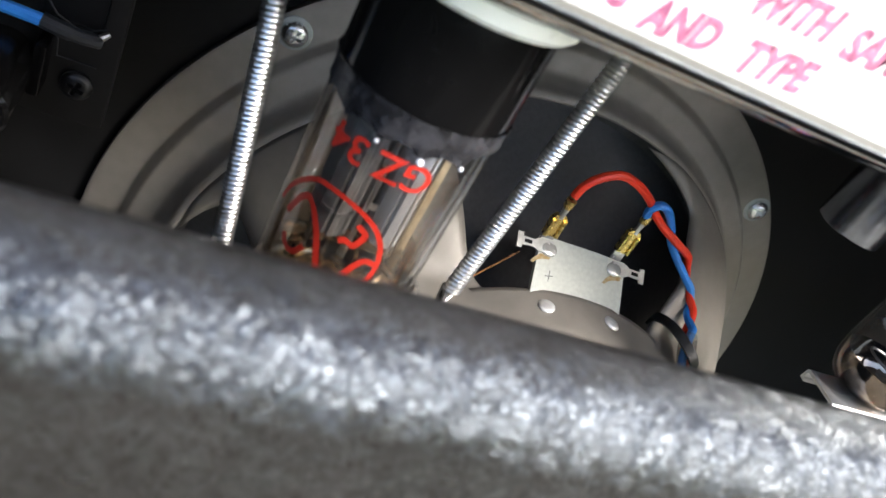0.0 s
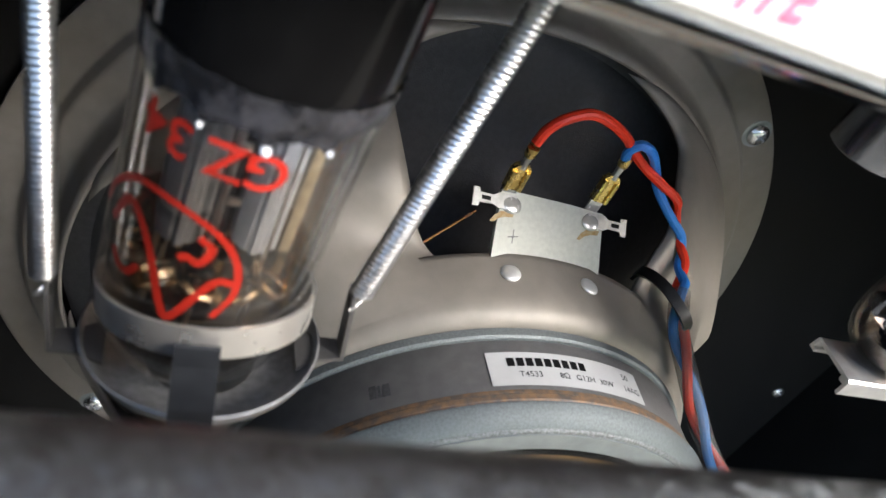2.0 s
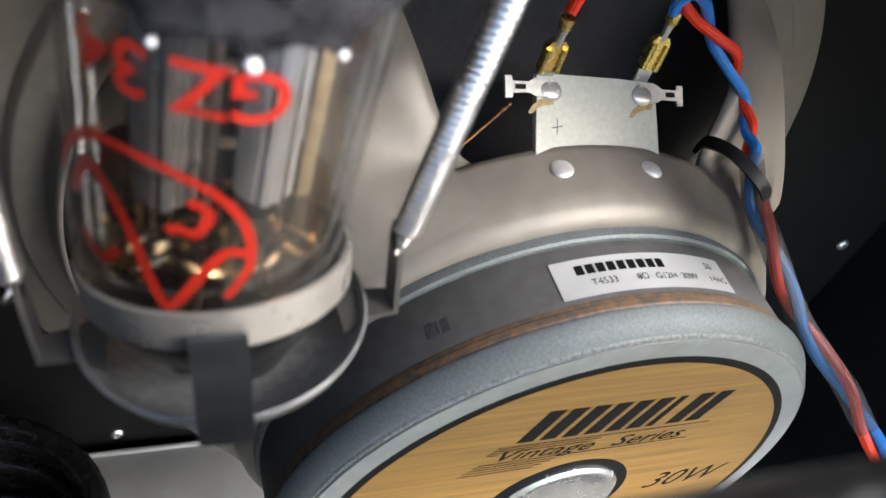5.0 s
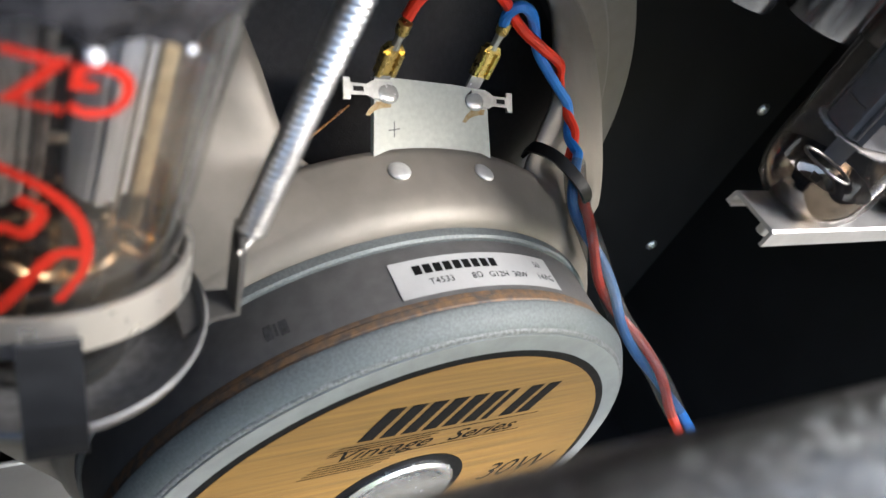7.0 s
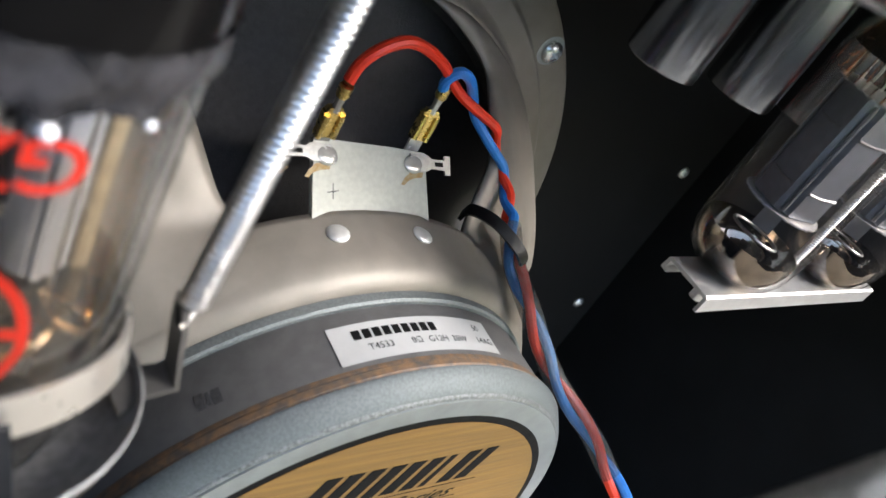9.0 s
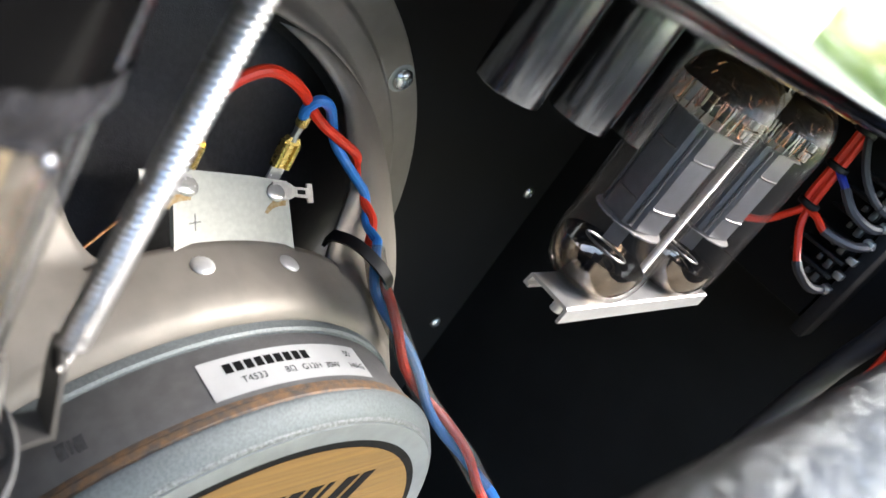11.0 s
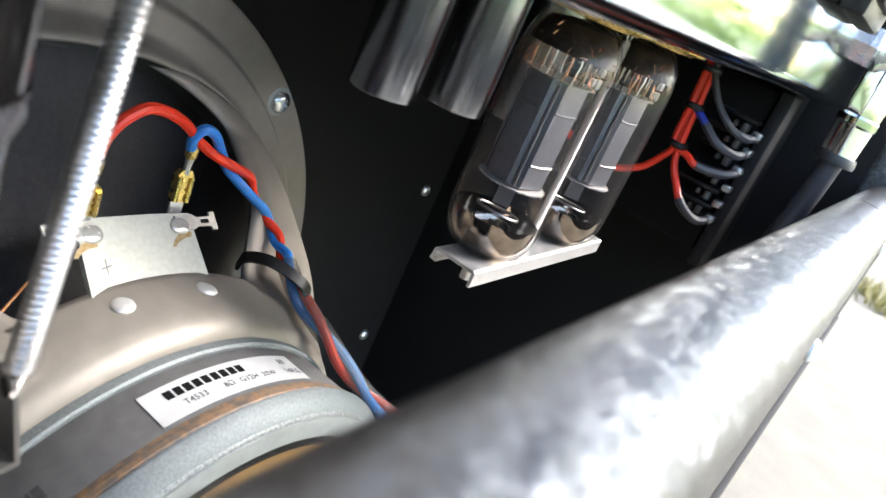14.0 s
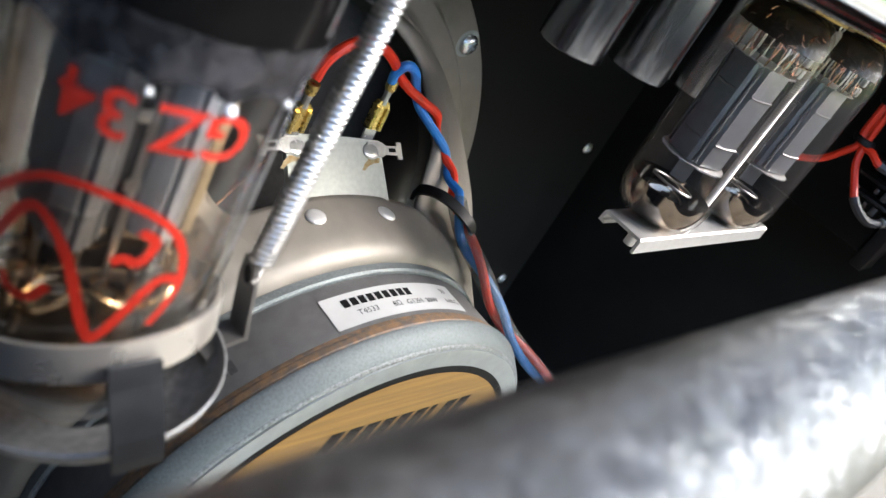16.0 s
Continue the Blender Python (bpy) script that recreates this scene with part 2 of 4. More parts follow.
SOLDER = mat("bright_solder", (0.56, 0.555, 0.535), 0.24, 0.5, var=0.2, scale=500, bump=0.08, fine=1200)
FILM = glass("amber_film", (0.93, 0.88, 0.82), 0.12)
CERAMIC = mat("white_ceramic", (0.75, 0.74, 0.70), 0.3, var=0.05)
GLASS = glass("clear_glass", (0.985, 0.985, 0.98), shine=0.035, haze=0.004)
CLEAR = milky("clear_sleeve", (0.80, 0.80, 0.78), (0.22, 0.22, 0.21), 0.27)
SMOKE = glass("smoked_glass", (0.955, 0.94, 0.925), shine=0.012, power=7.0, haze=0.012)
GREY_STEEL = mat("grey_steel_pan", (0.33, 0.33, 0.32), 0.5, 0.5, var=0.15, scale=60, bump=0.05)
RUBBER = mat("black_rubber", (0.02, 0.02, 0.022), 0.5, var=0.3, bump=0.15)
PAVING = mat("pale_stone_paving", (0.125, 0.108, 0.078), 0.85, var=0.3, scale=14, bump=0.5, fine=160)
LEAVES = leaf_mat()
WEED = mat("dry_weed", (0.30, 0.25, 0.07), 0.7, var=0.4, scale=60)
GRASS = mat("lawn", (0.25, 0.32, 0.15), 0.8, var=0.4, scale=4, bump=0.5, fine=60)


# ---------------------------------------------------------------- mesh helpers
def P(x, y, z):
    return Vector((x / 1000, y / 1000, z / 1000 + OZ))


def empty(name, x, y, z, label, category, group="", kind=""):
    ob = new(name)
    ob.empty_display_size = 0.01
    ob.location = P(x, y, z)
    return tagged(ob, label, category, group, kind)


def part(name, bm, material, parent=None, label="", smooth=True, sharp=35):
    """One mesh object, its vertices in world places."""
    bmesh.ops.recalc_face_normals(bm, faces=bm.faces)
    for f in bm.faces:
        f.smooth = smooth
    for e in bm.edges:
        if len(e.link_faces) == 2 and e.calc_face_angle(0) > radians(sharp):
            e.smooth = False
    me = bpy.data.meshes.new(name)
    bm.to_mesh(me)
    bm.free()
    me.materials.append(material)
    ob = new(name, me)
    if parent is not None:
        ob.parent = parent
        if parent.type == "EMPTY":
            ob.matrix_parent_inverse = parent.matrix_basis.inverted()
    if label:
        tagged(ob, label)
    return ob


def box(x0, x1, y0, y1, z0, z1, bevel=0.5, seg=2, bm=None):
    bm = bm or bmesh.new()
    g = bmesh.ops.create_cube(bm, size=1, matrix=Matrix.Translation(P((x0 + x1) / 2, (y0 + y1) / 2, (z0 + z1) / 2)) @ Matrix.Diagonal((abs(x1 - x0) / 1000, abs(y1 - y0) / 1000, abs(z1 - z0) / 1000, 1)))
    if bevel:
        es = {e for v in g["verts"] for e in v.link_edges}
        bmesh.ops.bevel(bm, geom=list(es), offset=bevel / 1000, segments=seg, affect="EDGES", profile=0.5)
    return bm


def lathe(profile, cx, cy, cz, axis="Z", seg=64, bm=None, closed=False, caps=True):
    """profile: (radius, height along the axis). Axis Z rises from cz; axis Y runs along y from cy."""
    bm = bm or bmesh.new()
    rings = []
    for r, h in profile:
        ring = []
        for k in range(seg):
            a = 2 * math.pi * k / seg
            c, s = r * math.cos(a), r * math.sin(a)
            ring.append(bm.verts.new(P(cx + c, cy + s, cz + h) if axis == "Z" else (P(cx + c, cy + h, cz + s) if axis == "Y" else P(cx + h, cy + c, cz + s))))
        rings.append(ring)
    pairs = list(zip(rings, rings[1:])) + ([(rings[-1], rings[0])] if closed else [])
    for a, b in pairs:
        for k in range(seg):
            bm.faces.new((a[k], a[(k + 1) % seg], b[(k + 1) % seg], b[k]))
    if not closed and caps:
        for ring, flip in ((rings[0], True), (rings[-1], False)):
            if (ring[0].co - ring[seg // 2].co).length < 0.0006:
                bmesh.ops.pointmerge(bm, verts=ring, merge_co=sum((v.co for v in ring), Vector()) / seg)
            else:
                bm.faces.new(ring[::-1] if flip else ring)
    return bm


def sweep(points, radius, sides=8, bm=None, caps=True):
    """A round bar along points (mm); radius may be one number or a list."""
    bm = bm or bmesh.new()
    pts = [P(*p) for p in points]
    rad = radius if isinstance(radius, (list, tuple)) else [radius] * len(pts)
    tang = [(pts[min(i + 1, len(pts) - 1)] - pts[max(i - 1, 0)]).normalized() for i in range(len(pts))]
    n = tang[0].orthogonal().normalized()
    rings = []
    for p, t, r in zip(pts, tang, rad):
        n = (n - t * n.dot(t)).normalized()
        b = t.cross(n)
        rings.append([bm.verts.new(p + (n * math.cos(2 * math.pi * k / sides) + b * math.sin(2 * math.pi * k / sides)) * r / 1000) for k in range(sides)])
    for a, b in zip(rings, rings[1:]):
        for k in range(sides):
            bm.faces.new((a[k], a[(k + 1) % sides], b[(k + 1) % sides], b[k]))
    if caps:
        bm.faces.new(rings[0][::-1])
        bm.faces.new(rings[-1])
    return bm


def spline(points, n=12):
    """Catmull-Rom through points."""
    q = [2 * np.array(points[0], float) - points[1], *map(np.array, points), 2 * np.array(points[-1], float) - points[-2]]
    out = []
    for a, b, c, d in zip(q, q[1:], q[2:], q[3:]):
        for k in range(n):
            t = k / n
            out.append(tuple(0.5 * (2 * b + (c - a) * t + (2 * a - 5 * b + 4 * c - d) * t * t + (3 * b - a - 3 * c + d) * t ** 3)))
    return out + [tuple(points[-1])]


def coil(p0, p1, r, wire, pitch, step=24, sides=8):
    """A close-wound spring between two points (mm)."""
    a, b = Vector(p0), Vector(p1)
    t = (b - a).normalized()
    u = t.orthogonal().normalized()
    v = t.cross(u)
    n = int((b - a).length / pitch * step)
    bm = bmesh.new()
    last = None
    for k in range(n + 1):
        out = u * math.cos(2 * math.pi * k / step) + v * math.sin(2 * math.pi * k / step)
        c = a + (b - a) * (k / n) + out * r
        ring = [bm.verts.new(P(*(c + (out * math.cos(2 * math.pi * q / sides) + t * math.sin(2 * math.pi * q / sides)) * wire))) for q in range(sides)]
        if last:
            for q in range(sides):
                bm.faces.new((last[q], last[(q + 1) % sides], ring[(q + 1) % sides], ring[q]))
        else:
            bm.faces.new(ring[::-1])
        last = ring
    bm.faces.new(last)
    return bm


def prism(outline, place, depth, bm=None):
    """A flat plate: outline in 2D, place(u, v, w) gives its mm place; w runs 0 to depth."""
    bm = bm or bmesh.new()
    lo = [bm.verts.new(P(*place(u, v, 0))) for u, v in outline]
    hi = [bm.verts.new(P(*place(u, v, depth))) for u, v in outline]
    bm.faces.new(lo[::-1])
    bm.faces.new(hi)
    n = len(lo)
    for k in range(n):
        bm.faces.new((lo[k], lo[(k + 1) % n], hi[(k + 1) % n], hi[k]))
    return bm


def lettering(text, height, place, slant=0.0, stretch=1.0, bold=0.0):
    """Letters as a mesh; place(u, v) in mm gives the place of a point of the line of writing, whose middle is u = 0, base v = 0."""
    cu = bpy.data.curves.new("writing", "FONT")
    cu.body, cu.size, cu.align_x, cu.offset, cu.shear = text, height / 0.7, "CENTER", bold, slant
    cu.resolution_u = 3
    tmp = bpy.data.objects.new("writing", cu)
    scene.collection.objects.link(tmp)
    bpy.context.view_layer.update()
    me = bpy.data.meshes.new_from_object(tmp.evaluated_get(bpy.context.evaluated_depsgraph_get()))
    bm = bmesh.new()
    bm.from_mesh(me)
    bpy.data.objects.remove(tmp)
    bpy.data.curves.remove(cu)
    bpy.data.meshes.remove(me)
    bmesh.ops.triangulate(bm, faces=bm.faces)
    for v in bm.verts:
        v.co = P(*place(v.co.x * stretch, v.co.y))
    return bm


def ribbon(points, width, place, n=8):
    """A flat stroke of ink along 2D points."""
    bm = bmesh.new()
    q = spline([(*p, 0) for p in points], n)
    last = None
    for i, p in enumerate(q):
        a, b = q[max(0, i - 1)], q[min(len(q) - 1, i + 1)]
        d = Vector((b[0] - a[0], b[1] - a[1])).normalized()
        o = Vector((-d.y, d.x)) * width / 2
        pair = (bm.verts.new(P(*place(p[0] + o.x, p[1] + o.y))), bm.verts.new(P(*place(p[0] - o.x, p[1] - o.y))))
        if last:
            bm.faces.new((last[0], last[1], pair[1], pair[0]))
        last = pair
    return bm


def screw(x, y, z, r, parent, material, axis="Y", name="screw"):
    """A pan-head cross-slot screw that faces -y."""
    bm = bmesh.new()
    rows = []
    for rr, d in ((1.0, 0.0), (1.0, 0.25), (0.85, 0.46), (0.66, 0.56), (0.55, 0.59), (0.5, 0.6), (0.36, 0.61), (0.24, 0.62), (0.14, 0.62), (0.03, 0.62)):
        row = []
        for k in range(48):
            a = 2 * math.pi * k / 48
            across = min(abs(rr * math.sin(a + 0.4)), abs(rr * math.cos(a + 0.4)))
            sunk = 0.4 if rr <= 0.5 and across < 0.11 else 0.0
            row.append(bm.verts.new(P(x + r * rr * math.cos(a), y - r * (d - sunk), z + r * rr * math.sin(a))))
        rows.append(row)
    for p, q in zip(rows, rows[1:]):
        for k in range(48):
            bm.faces.new((p[k], p[(k + 1) % 48], q[(k + 1) % 48], q[k]))
    bm.faces.new(rows[-1])
    return part(name, bm, material, parent)


# ---------------------------------------------------------------- outdoors
bm = bmesh.new()
bmesh.ops.create_grid(bm, x_segments=1, y_segments=1, size=1500)
tagged(part("ground", bm, GRASS, smooth=False), "green mown lawn reaching the horizon", "lawn", kind="structure")
bm = box(-14000, 14000, -1700, 3000, -OZ * 1000 + 1, -OZ * 1000 + 14, 2)
tagged(part("pavement", bm, PAVING), "pale beige stone paving under the amplifier", "pavement", kind="structure")
rng = random.Random(4)
verts, faces = [], []
for k in range(14000):
    a, d = rng.uniform(-0.5, math.pi + 0.5), rng.uniform(15.5, 18.5)
    c = Vector((d * math.cos(a), -d * math.sin(a), 2.7 * rng.random() ** 1.4 * (0.8 + 0.2 * math.sin(a * 19) + 0.15 * math.sin(a * 43))))
    turn = Matrix.Rotation(rng.uniform(0, 6.28), 3, "Z") @ Matrix.Rotation(rng.uniform(-1.4, 1.4), 3, "X")
    w, h = rng.uniform(0.05, 0.11), rng.uniform(0.12, 0.22)
    n = len(verts)
    verts += [c + turn @ Vector(q) for q in ((-w, 0, 0), (0, 0.03, -h), (w, 0, 0), (0, 0.03, h))]
    faces.append((n, n + 1, n + 2, n + 3))
me = bpy.data.meshes.new("leaves")
me.from_pydata(verts, [], faces)
bm = bmesh.new()
bm.from_mesh(me)
tagged(part("hedge", bm, LEAVES, smooth=False), "uneven leafy green hedge round the garden", "hedge", kind="stuff")

bm = bmesh.new()
for gx, gy in ((2.29, -0.26), (2.36, -0.21), (2.2, -0.3), (4.4, -0.22)):
    for k in range(90):
        a, lean, h = rng.uniform(0, 6.28), rng.uniform(0.01, 0.05), rng.uniform(0.02, 0.06)
        x, y = gx + rng.gauss(0, 0.03), gy + rng.gauss(0, 0.03)
        dx, dy = math.cos(a), math.sin(a)
        w = 0.003
        v = [bm.verts.new((x - dy * w, y + dx * w, 0.013)), bm.verts.new((x + dy * w, y - dx * w, 0.013)), bm.verts.new((x + dx * lean, y + dy * lean, 0.014 + h))]
        bm.faces.new(v)
tagged(part("weeds", bm, WEED, smooth=False), "small yellowish green weeds in the paving", "weeds", kind="stuff")

# ---------------------------------------------------------------- cabinet
SX, ZB, ZT = 306, -190, 285   # half inner width, floor and ceiling of the cabinet
cab = empty("amplifier_cabinet", 0, -100, ZB - 18, "black vinyl-covered guitar amplifier cabinet open at the back", "cabinet")


def panel(name, material, x0, x1, y0, y1, z0, z1, bevel, label=""):
    return part(name, box(x0, x1, y0, y1, z0, z1, bevel, 5), material, cab, label)


panel("side_panel", BLACK_PAINT, -SX - 18, -SX, -192.6, 40, ZB - 18, ZT + 18, 4)
panel("side_panel", BLACK_PAINT, SX, SX + 18, -192.6, 40, ZB - 18, ZT + 18, 4)
for sx in (-1, 1):
    panel("side_edge", TOLEX, sx * (SX - 0.6), sx * (SX + 18.6), -214, -186, ZB - 18, ZT + 18, 6, "black grained vinyl cabinet edge")
panel("bottom_panel", BLACK_PAINT, -SX, SX, -192.6, 40, ZB - 18, ZB, 1)
panel("top_panel", TOLEX, -SX, SX, -180, 40, ZT, ZT + 18, 4)
baffle = panel("baffle", BLACK_PAINT, -267, 267, 0, 16, ZB, ZT, 1, "matt black painted baffle board")
panel("front_board", BLACK_PAINT, -SX, SX, 24, 36, ZB, ZT, 1)
edge = []
for cy0, cz0, rad, a0 in ((-202, 155.6, 9, 0), (-204, 155.6, 9, 90), (-211, 100, 2, 180), (-195, 100, 2, 270)):
    edge += [(cy0 + rad * math.cos(radians(a0 + k * 11.25)), cz0 + rad * math.sin(radians(a0 + k * 11.25))) for k in range(9)]
back = part("back_panel", prism(edge, lambda u, v, w: (-SX + 1 + w, u, v), 2 * SX - 2), TOLEX, cab, "black grained vinyl back panel with rounded edge")
# Added strip that draws the shade line along the panel's rear edge.
part("shade_line", box(-SX + 1, SX - 1, -214.8, -212, 95.6, 98.4, 0.5), BLACK_PAINT, cab, "thin dark line put along the panel's edge for shade")
for x in (-164, 68, 300):
    screw(x, -212.9, 138, 3.0, back, RIVET)
# Unseen board, added to keep light off the left of the inside.
panel("unseen_shade_board", BLACK_PAINT, -SX + 1, -95, -211, -193.2, ZB + 1, 97, 2)
for sx in (-1, 1):
    for z in (155, 55.5, -45, -145):
        screw(sx * 250, 0, z, 3.3, baffle, ALU)
for x in (-112, 0, 112):
    screw(x, 0, -162, 3.3, baffle, ALU)
for sx in (-1, 1):
    for y in (-180, 10):
        part("foot", lathe([(15, 0), (16, 4), (16, (ZB - 18) + OZ * 1000 - 14), (1, (ZB - 18) + OZ * 1000 - 14)], sx * 260, y, -OZ * 1000 + 14, "Z", 24), RUBBER, cab)

# ---------------------------------------------------------------- loudspeaker
speaker = empty("loudspeaker", 0, 0, 0, "twelve inch loudspeaker with champagne steel basket and heavy magnet", "loudspeaker")


def basket_bm():
    prof_out = [(154.5, -0.6), (154.5, -3.6), (153, -4.6), (142, -4.8), (140.5, -6), (139.5, -9), (138, -10.4), (131, -11.5), (128.5, -14), (127, -20), (125.5, -25)]
    prof_arm = [(125.5, -25), (120.5, -36), (114, -48), (107, -60), (100, -69), (93.8, -77.5), (88.3, -85), (84.3, -90.6), (80.9, -95.6)]
    prof_in = [(84.7, -78.6), (84.3, -80.4), (83.5, -85), (82.4, -91.5), (81.4, -95), (79.8, -97.4), (77.4, -98.5), (40, -98.8)]
    bm = bmesh.new()
    seg = 240

    def at(r, y, a):
        return bm.verts.new(P(r * math.cos(a), y, r * math.sin(a)))

    def rings(prof):
        rr = [[at(r, y, 2 * math.pi * k / seg) for k in range(seg)] for r, y in prof]
        for a, b in zip(rr, rr[1:]):
            for k in range(seg):
                bm.faces.new((a[k], a[(k + 1) % seg], b[(k + 1) % seg], b[k]))

    rings(prof_out)
    rings(prof_in)
    path = spline([(*p, 0) for p in prof_arm], 5)
    for arm in range(4):
        mid = math.pi / 4 + arm * math.pi / 2
        last = None
        for i, (r, y, _) in enumerate(path):
            u = i / (len(path) - 1)
            low = min(1, max(0, (-70 - y) / 24))
            half = radians(18.6 + 1.6 * u + 14 * max(0, 1 - u / 0.16) ** 2.0 + 15 * low ** 1.7)
            near = min(1, max(0, (-63 - y) / 16))
            near = near * near * (3 - 2 * near)
            rb = min(r, float(np.interp(-y, [78.6, 80.4, 85, 91.5, 95], [84.7, 84.3, 83.5, 82.4, 81.4])) - 0.55)
            row = []
            for k in range(25):
                w = 2 * k / 24 - 1
                lip = 2.2 * max(0, abs(w) - 0.86) / 0.14 * (1 - near)
                fall = near * (3 * w * w - 2 * abs(w) ** 3)
                row.append(at(r * (1 - fall) + rb * fall - lip, y + lip * 0.6, mid + w * half))
            if last:
                for k in range(24):
                    bm.faces.new((last[k], last[k + 1], row[k + 1], row[k]))
            last = row
    bmesh.ops.remove_doubles(bm, verts=bm.verts, dist=0.00002)
    return bm


basket = part("basket", basket_bm(), BASKET, speaker, "champagne grey painted pressed steel basket", sharp=50)
sol = basket.modifiers.new("thickness", "SOLIDIFY")
sol.thickness, sol.offset = 0.0013, 0
part("cone", lathe([(128, -8), (122, -10), (118, -9), (112, -14), (60, -50), (38, -66), (38, -72), (70, -74), (78, -76), (78, -80), (30, -80)], 0, 0, 0, "Y", 96), CONE, speaker, "matt black ribbed paper cone")
for a in (45, 135, 225, 315):
    mx, mz = 148.2 * math.cos(radians(a)), 148.2 * math.sin(radians(a))
    part("washer", lathe([(2.5, -4.7), (6.0, -4.7), (6.2, -5.0), (6.0, -5.5), (5.2, -5.7), (2.5, -5.7)], mx, 0, mz, "Y", 40), PALE_ZINC, basket, "pale plain washer")
    screw(mx, -5.6, mz, 4.5, basket, SILVER, name="mounting_screw")
part("top_plate", lathe([(60, -98.9), (77.6, -98.9), (78.0, -99.4), (78.0, -101.6), (77.4, -102.2), (60, -102.2)], 0, 0, 0, "Y", 160), ZINC, speaker, "blue-grey zinc plated ring")
magnet = part("magnet", lathe([(50, -102.2), (76.4, -102.2), (76.8, -102.8), (76.8, -119.0), (76.2, -119.6), (50, -119.6)], 0, 0, 0, "Y", 160), FERRITE, speaker, "dark grey ring magnet")
part("lacquer_line", lathe([(70, -118.0), (76.75, -118.0), (77.0, -118.5), (77.05, -119.4), (77.4, -119.8), (77.55, -121.4), (77.1, -122.0), (70, -122)], 0, 0, 0, "Y", 160), RUST, speaker, "brown lacquer seam")
RY = -129.2   # rear face
back_plate = part("back_plate", lathe([(60, -122), (77.2, -122), (78.0, -122.4), (78.0, -123.2), (75.4, -127.5), (74.4, -128.2), (73.0, -129.0), (72.0, RY), (69.2, RY), (68.8, RY + 0.3), (20, RY + 0.3)], 0, 0, 0, "Y", 160), ZINC, speaker, "blue-grey zinc plated back plate")
bm = bmesh.new()
seg = 360
prev = None
for k in range(seg + 1):
    a = 2 * math.pi * k / seg
    jit = 0.09 * noise.noise(Vector((math.cos(a) * 40, math.sin(a) * 40, 0.5)))
    row = [bm.verts.new(P(r * math.cos(a), y - jit, r * math.sin(a))) for r, y in ((74.6, -128.1), (74.4, -128.5), (74.0, -128.72), (73.6, -128.8))]
    if prev:
        for q in range(3):
            bm.faces.new((prev[q], prev[q + 1], row[q + 1], row[q]))
    prev = row
part("weld_ring", bm, WELD, back_plate, "rough bright machined ring")
# Rear rim, lightened in colour for the daylight that falls on it.
part("lit_rim", lathe([(73.5, RY + 0.4), (73.4, RY - 0.02), (72.9, RY - 0.12), (67.7, RY - 0.12), (67.7, RY + 0.4)], 0, 0, 0, "Y", 160), PALE_ZINC, back_plate, "rear rim of the back plate, paler to show the light on it")
part("rear_label_edge", lathe([(67.7, RY + 0.3), (67.7, RY - 0.1), (65.3, RY - 0.2), (65.3, RY + 0.3)], 0, 0, 0, "Y", 128, closed=True), INK, back_plate, "black border ring")
rear_label = part("rear_label", lathe([(65.3, RY + 0.3), (65.3, RY - 0.3), (22, RY - 0.3), (22, RY + 0.3)], 0, 0, 0, "Y", 128, closed=True), GOLD, back_plate, "brushed gold foil label with black lettering bars")
part("label_hole_edge", lathe([(22, RY + 0.3), (22, RY - 0.4), (18.6, RY - 0.4), (18.6, RY + 0.3)], 0, 0, 0, "Y", 64, closed=True), INK, back_plate)
part("vent_cap", lathe([(18.6, RY + 0.6), (18.6, RY - 1.2), (17.5, RY - 2.0), (15.5, RY - 2.0), (13.5, RY - 0.8), (8, RY), (0.1, RY + 0.2)], 0, 0, 0, "Y", 64), SILVER, back_plate, "pressed zinc centre cap")


def on_rear(u, v, d=0.0):
    return (u + 2.0, RY - 0.36 - d, v)


# brand wording as plain slanted bars, one for each letter
for k in range(9):
    x = -27.0 + k * 6.1
    w = 2.2 if k == 6 else 4.4
    part("wordmark_bar", prism([(x, 36.5), (x + w, 36.5), (x + w + 4.0, 49.8), (x + 4.0, 49.8)], lambda u, v, d: on_rear(u, v, d), 0.05), INK, rear_label, smooth=False)
for word, u0, wide in (("Vintage", -17.5, 1.35), ("Series", 13.5, 1.3)):
    part("series_word", lettering(word, 4.9, lambda u, v, u0=u0: on_rear(u + u0, v + 28.2, 0.04), slant=0.45, stretch=wide, bold=0.06), INK, rear_label, smooth=False)
for z, x0, x1 in ((34.6, -31, 31), (33.4, -32, -2), (32.4, -33, -4), (31.4, -33, -30), (27.0, -34, 28), (25.8, -35, -12), (24.6, -36, -13), (23.4, -37, -15), (22.2, -38, -17)):
    part("thin_rule", prism([(x0, z), (x1, z), (x1, z + 0.3), (x0, z + 0.3)], lambda u, v, d: on_rear(u, v, d), 0.04), INK, rear_label, smooth=False)
part("power_word", lettering("30W", 9.0, lambda u, v: on_rear(u + 41, v - 3.0, 0.04), slant=0.35), INK, rear_label, smooth=False)

# paper label bent round the magnet; s runs along the girth, y along the axis
LR, LY1 = 77.05, -117.0


def on_magnet(u, v, lift=0.0):
    """u from the label's left end in mm, v up from its lower edge."""
    a = radians(106.9) - u / LR
    r = LR + lift
    return (r * math.cos(a), LY1 + v, r * math.sin(a))


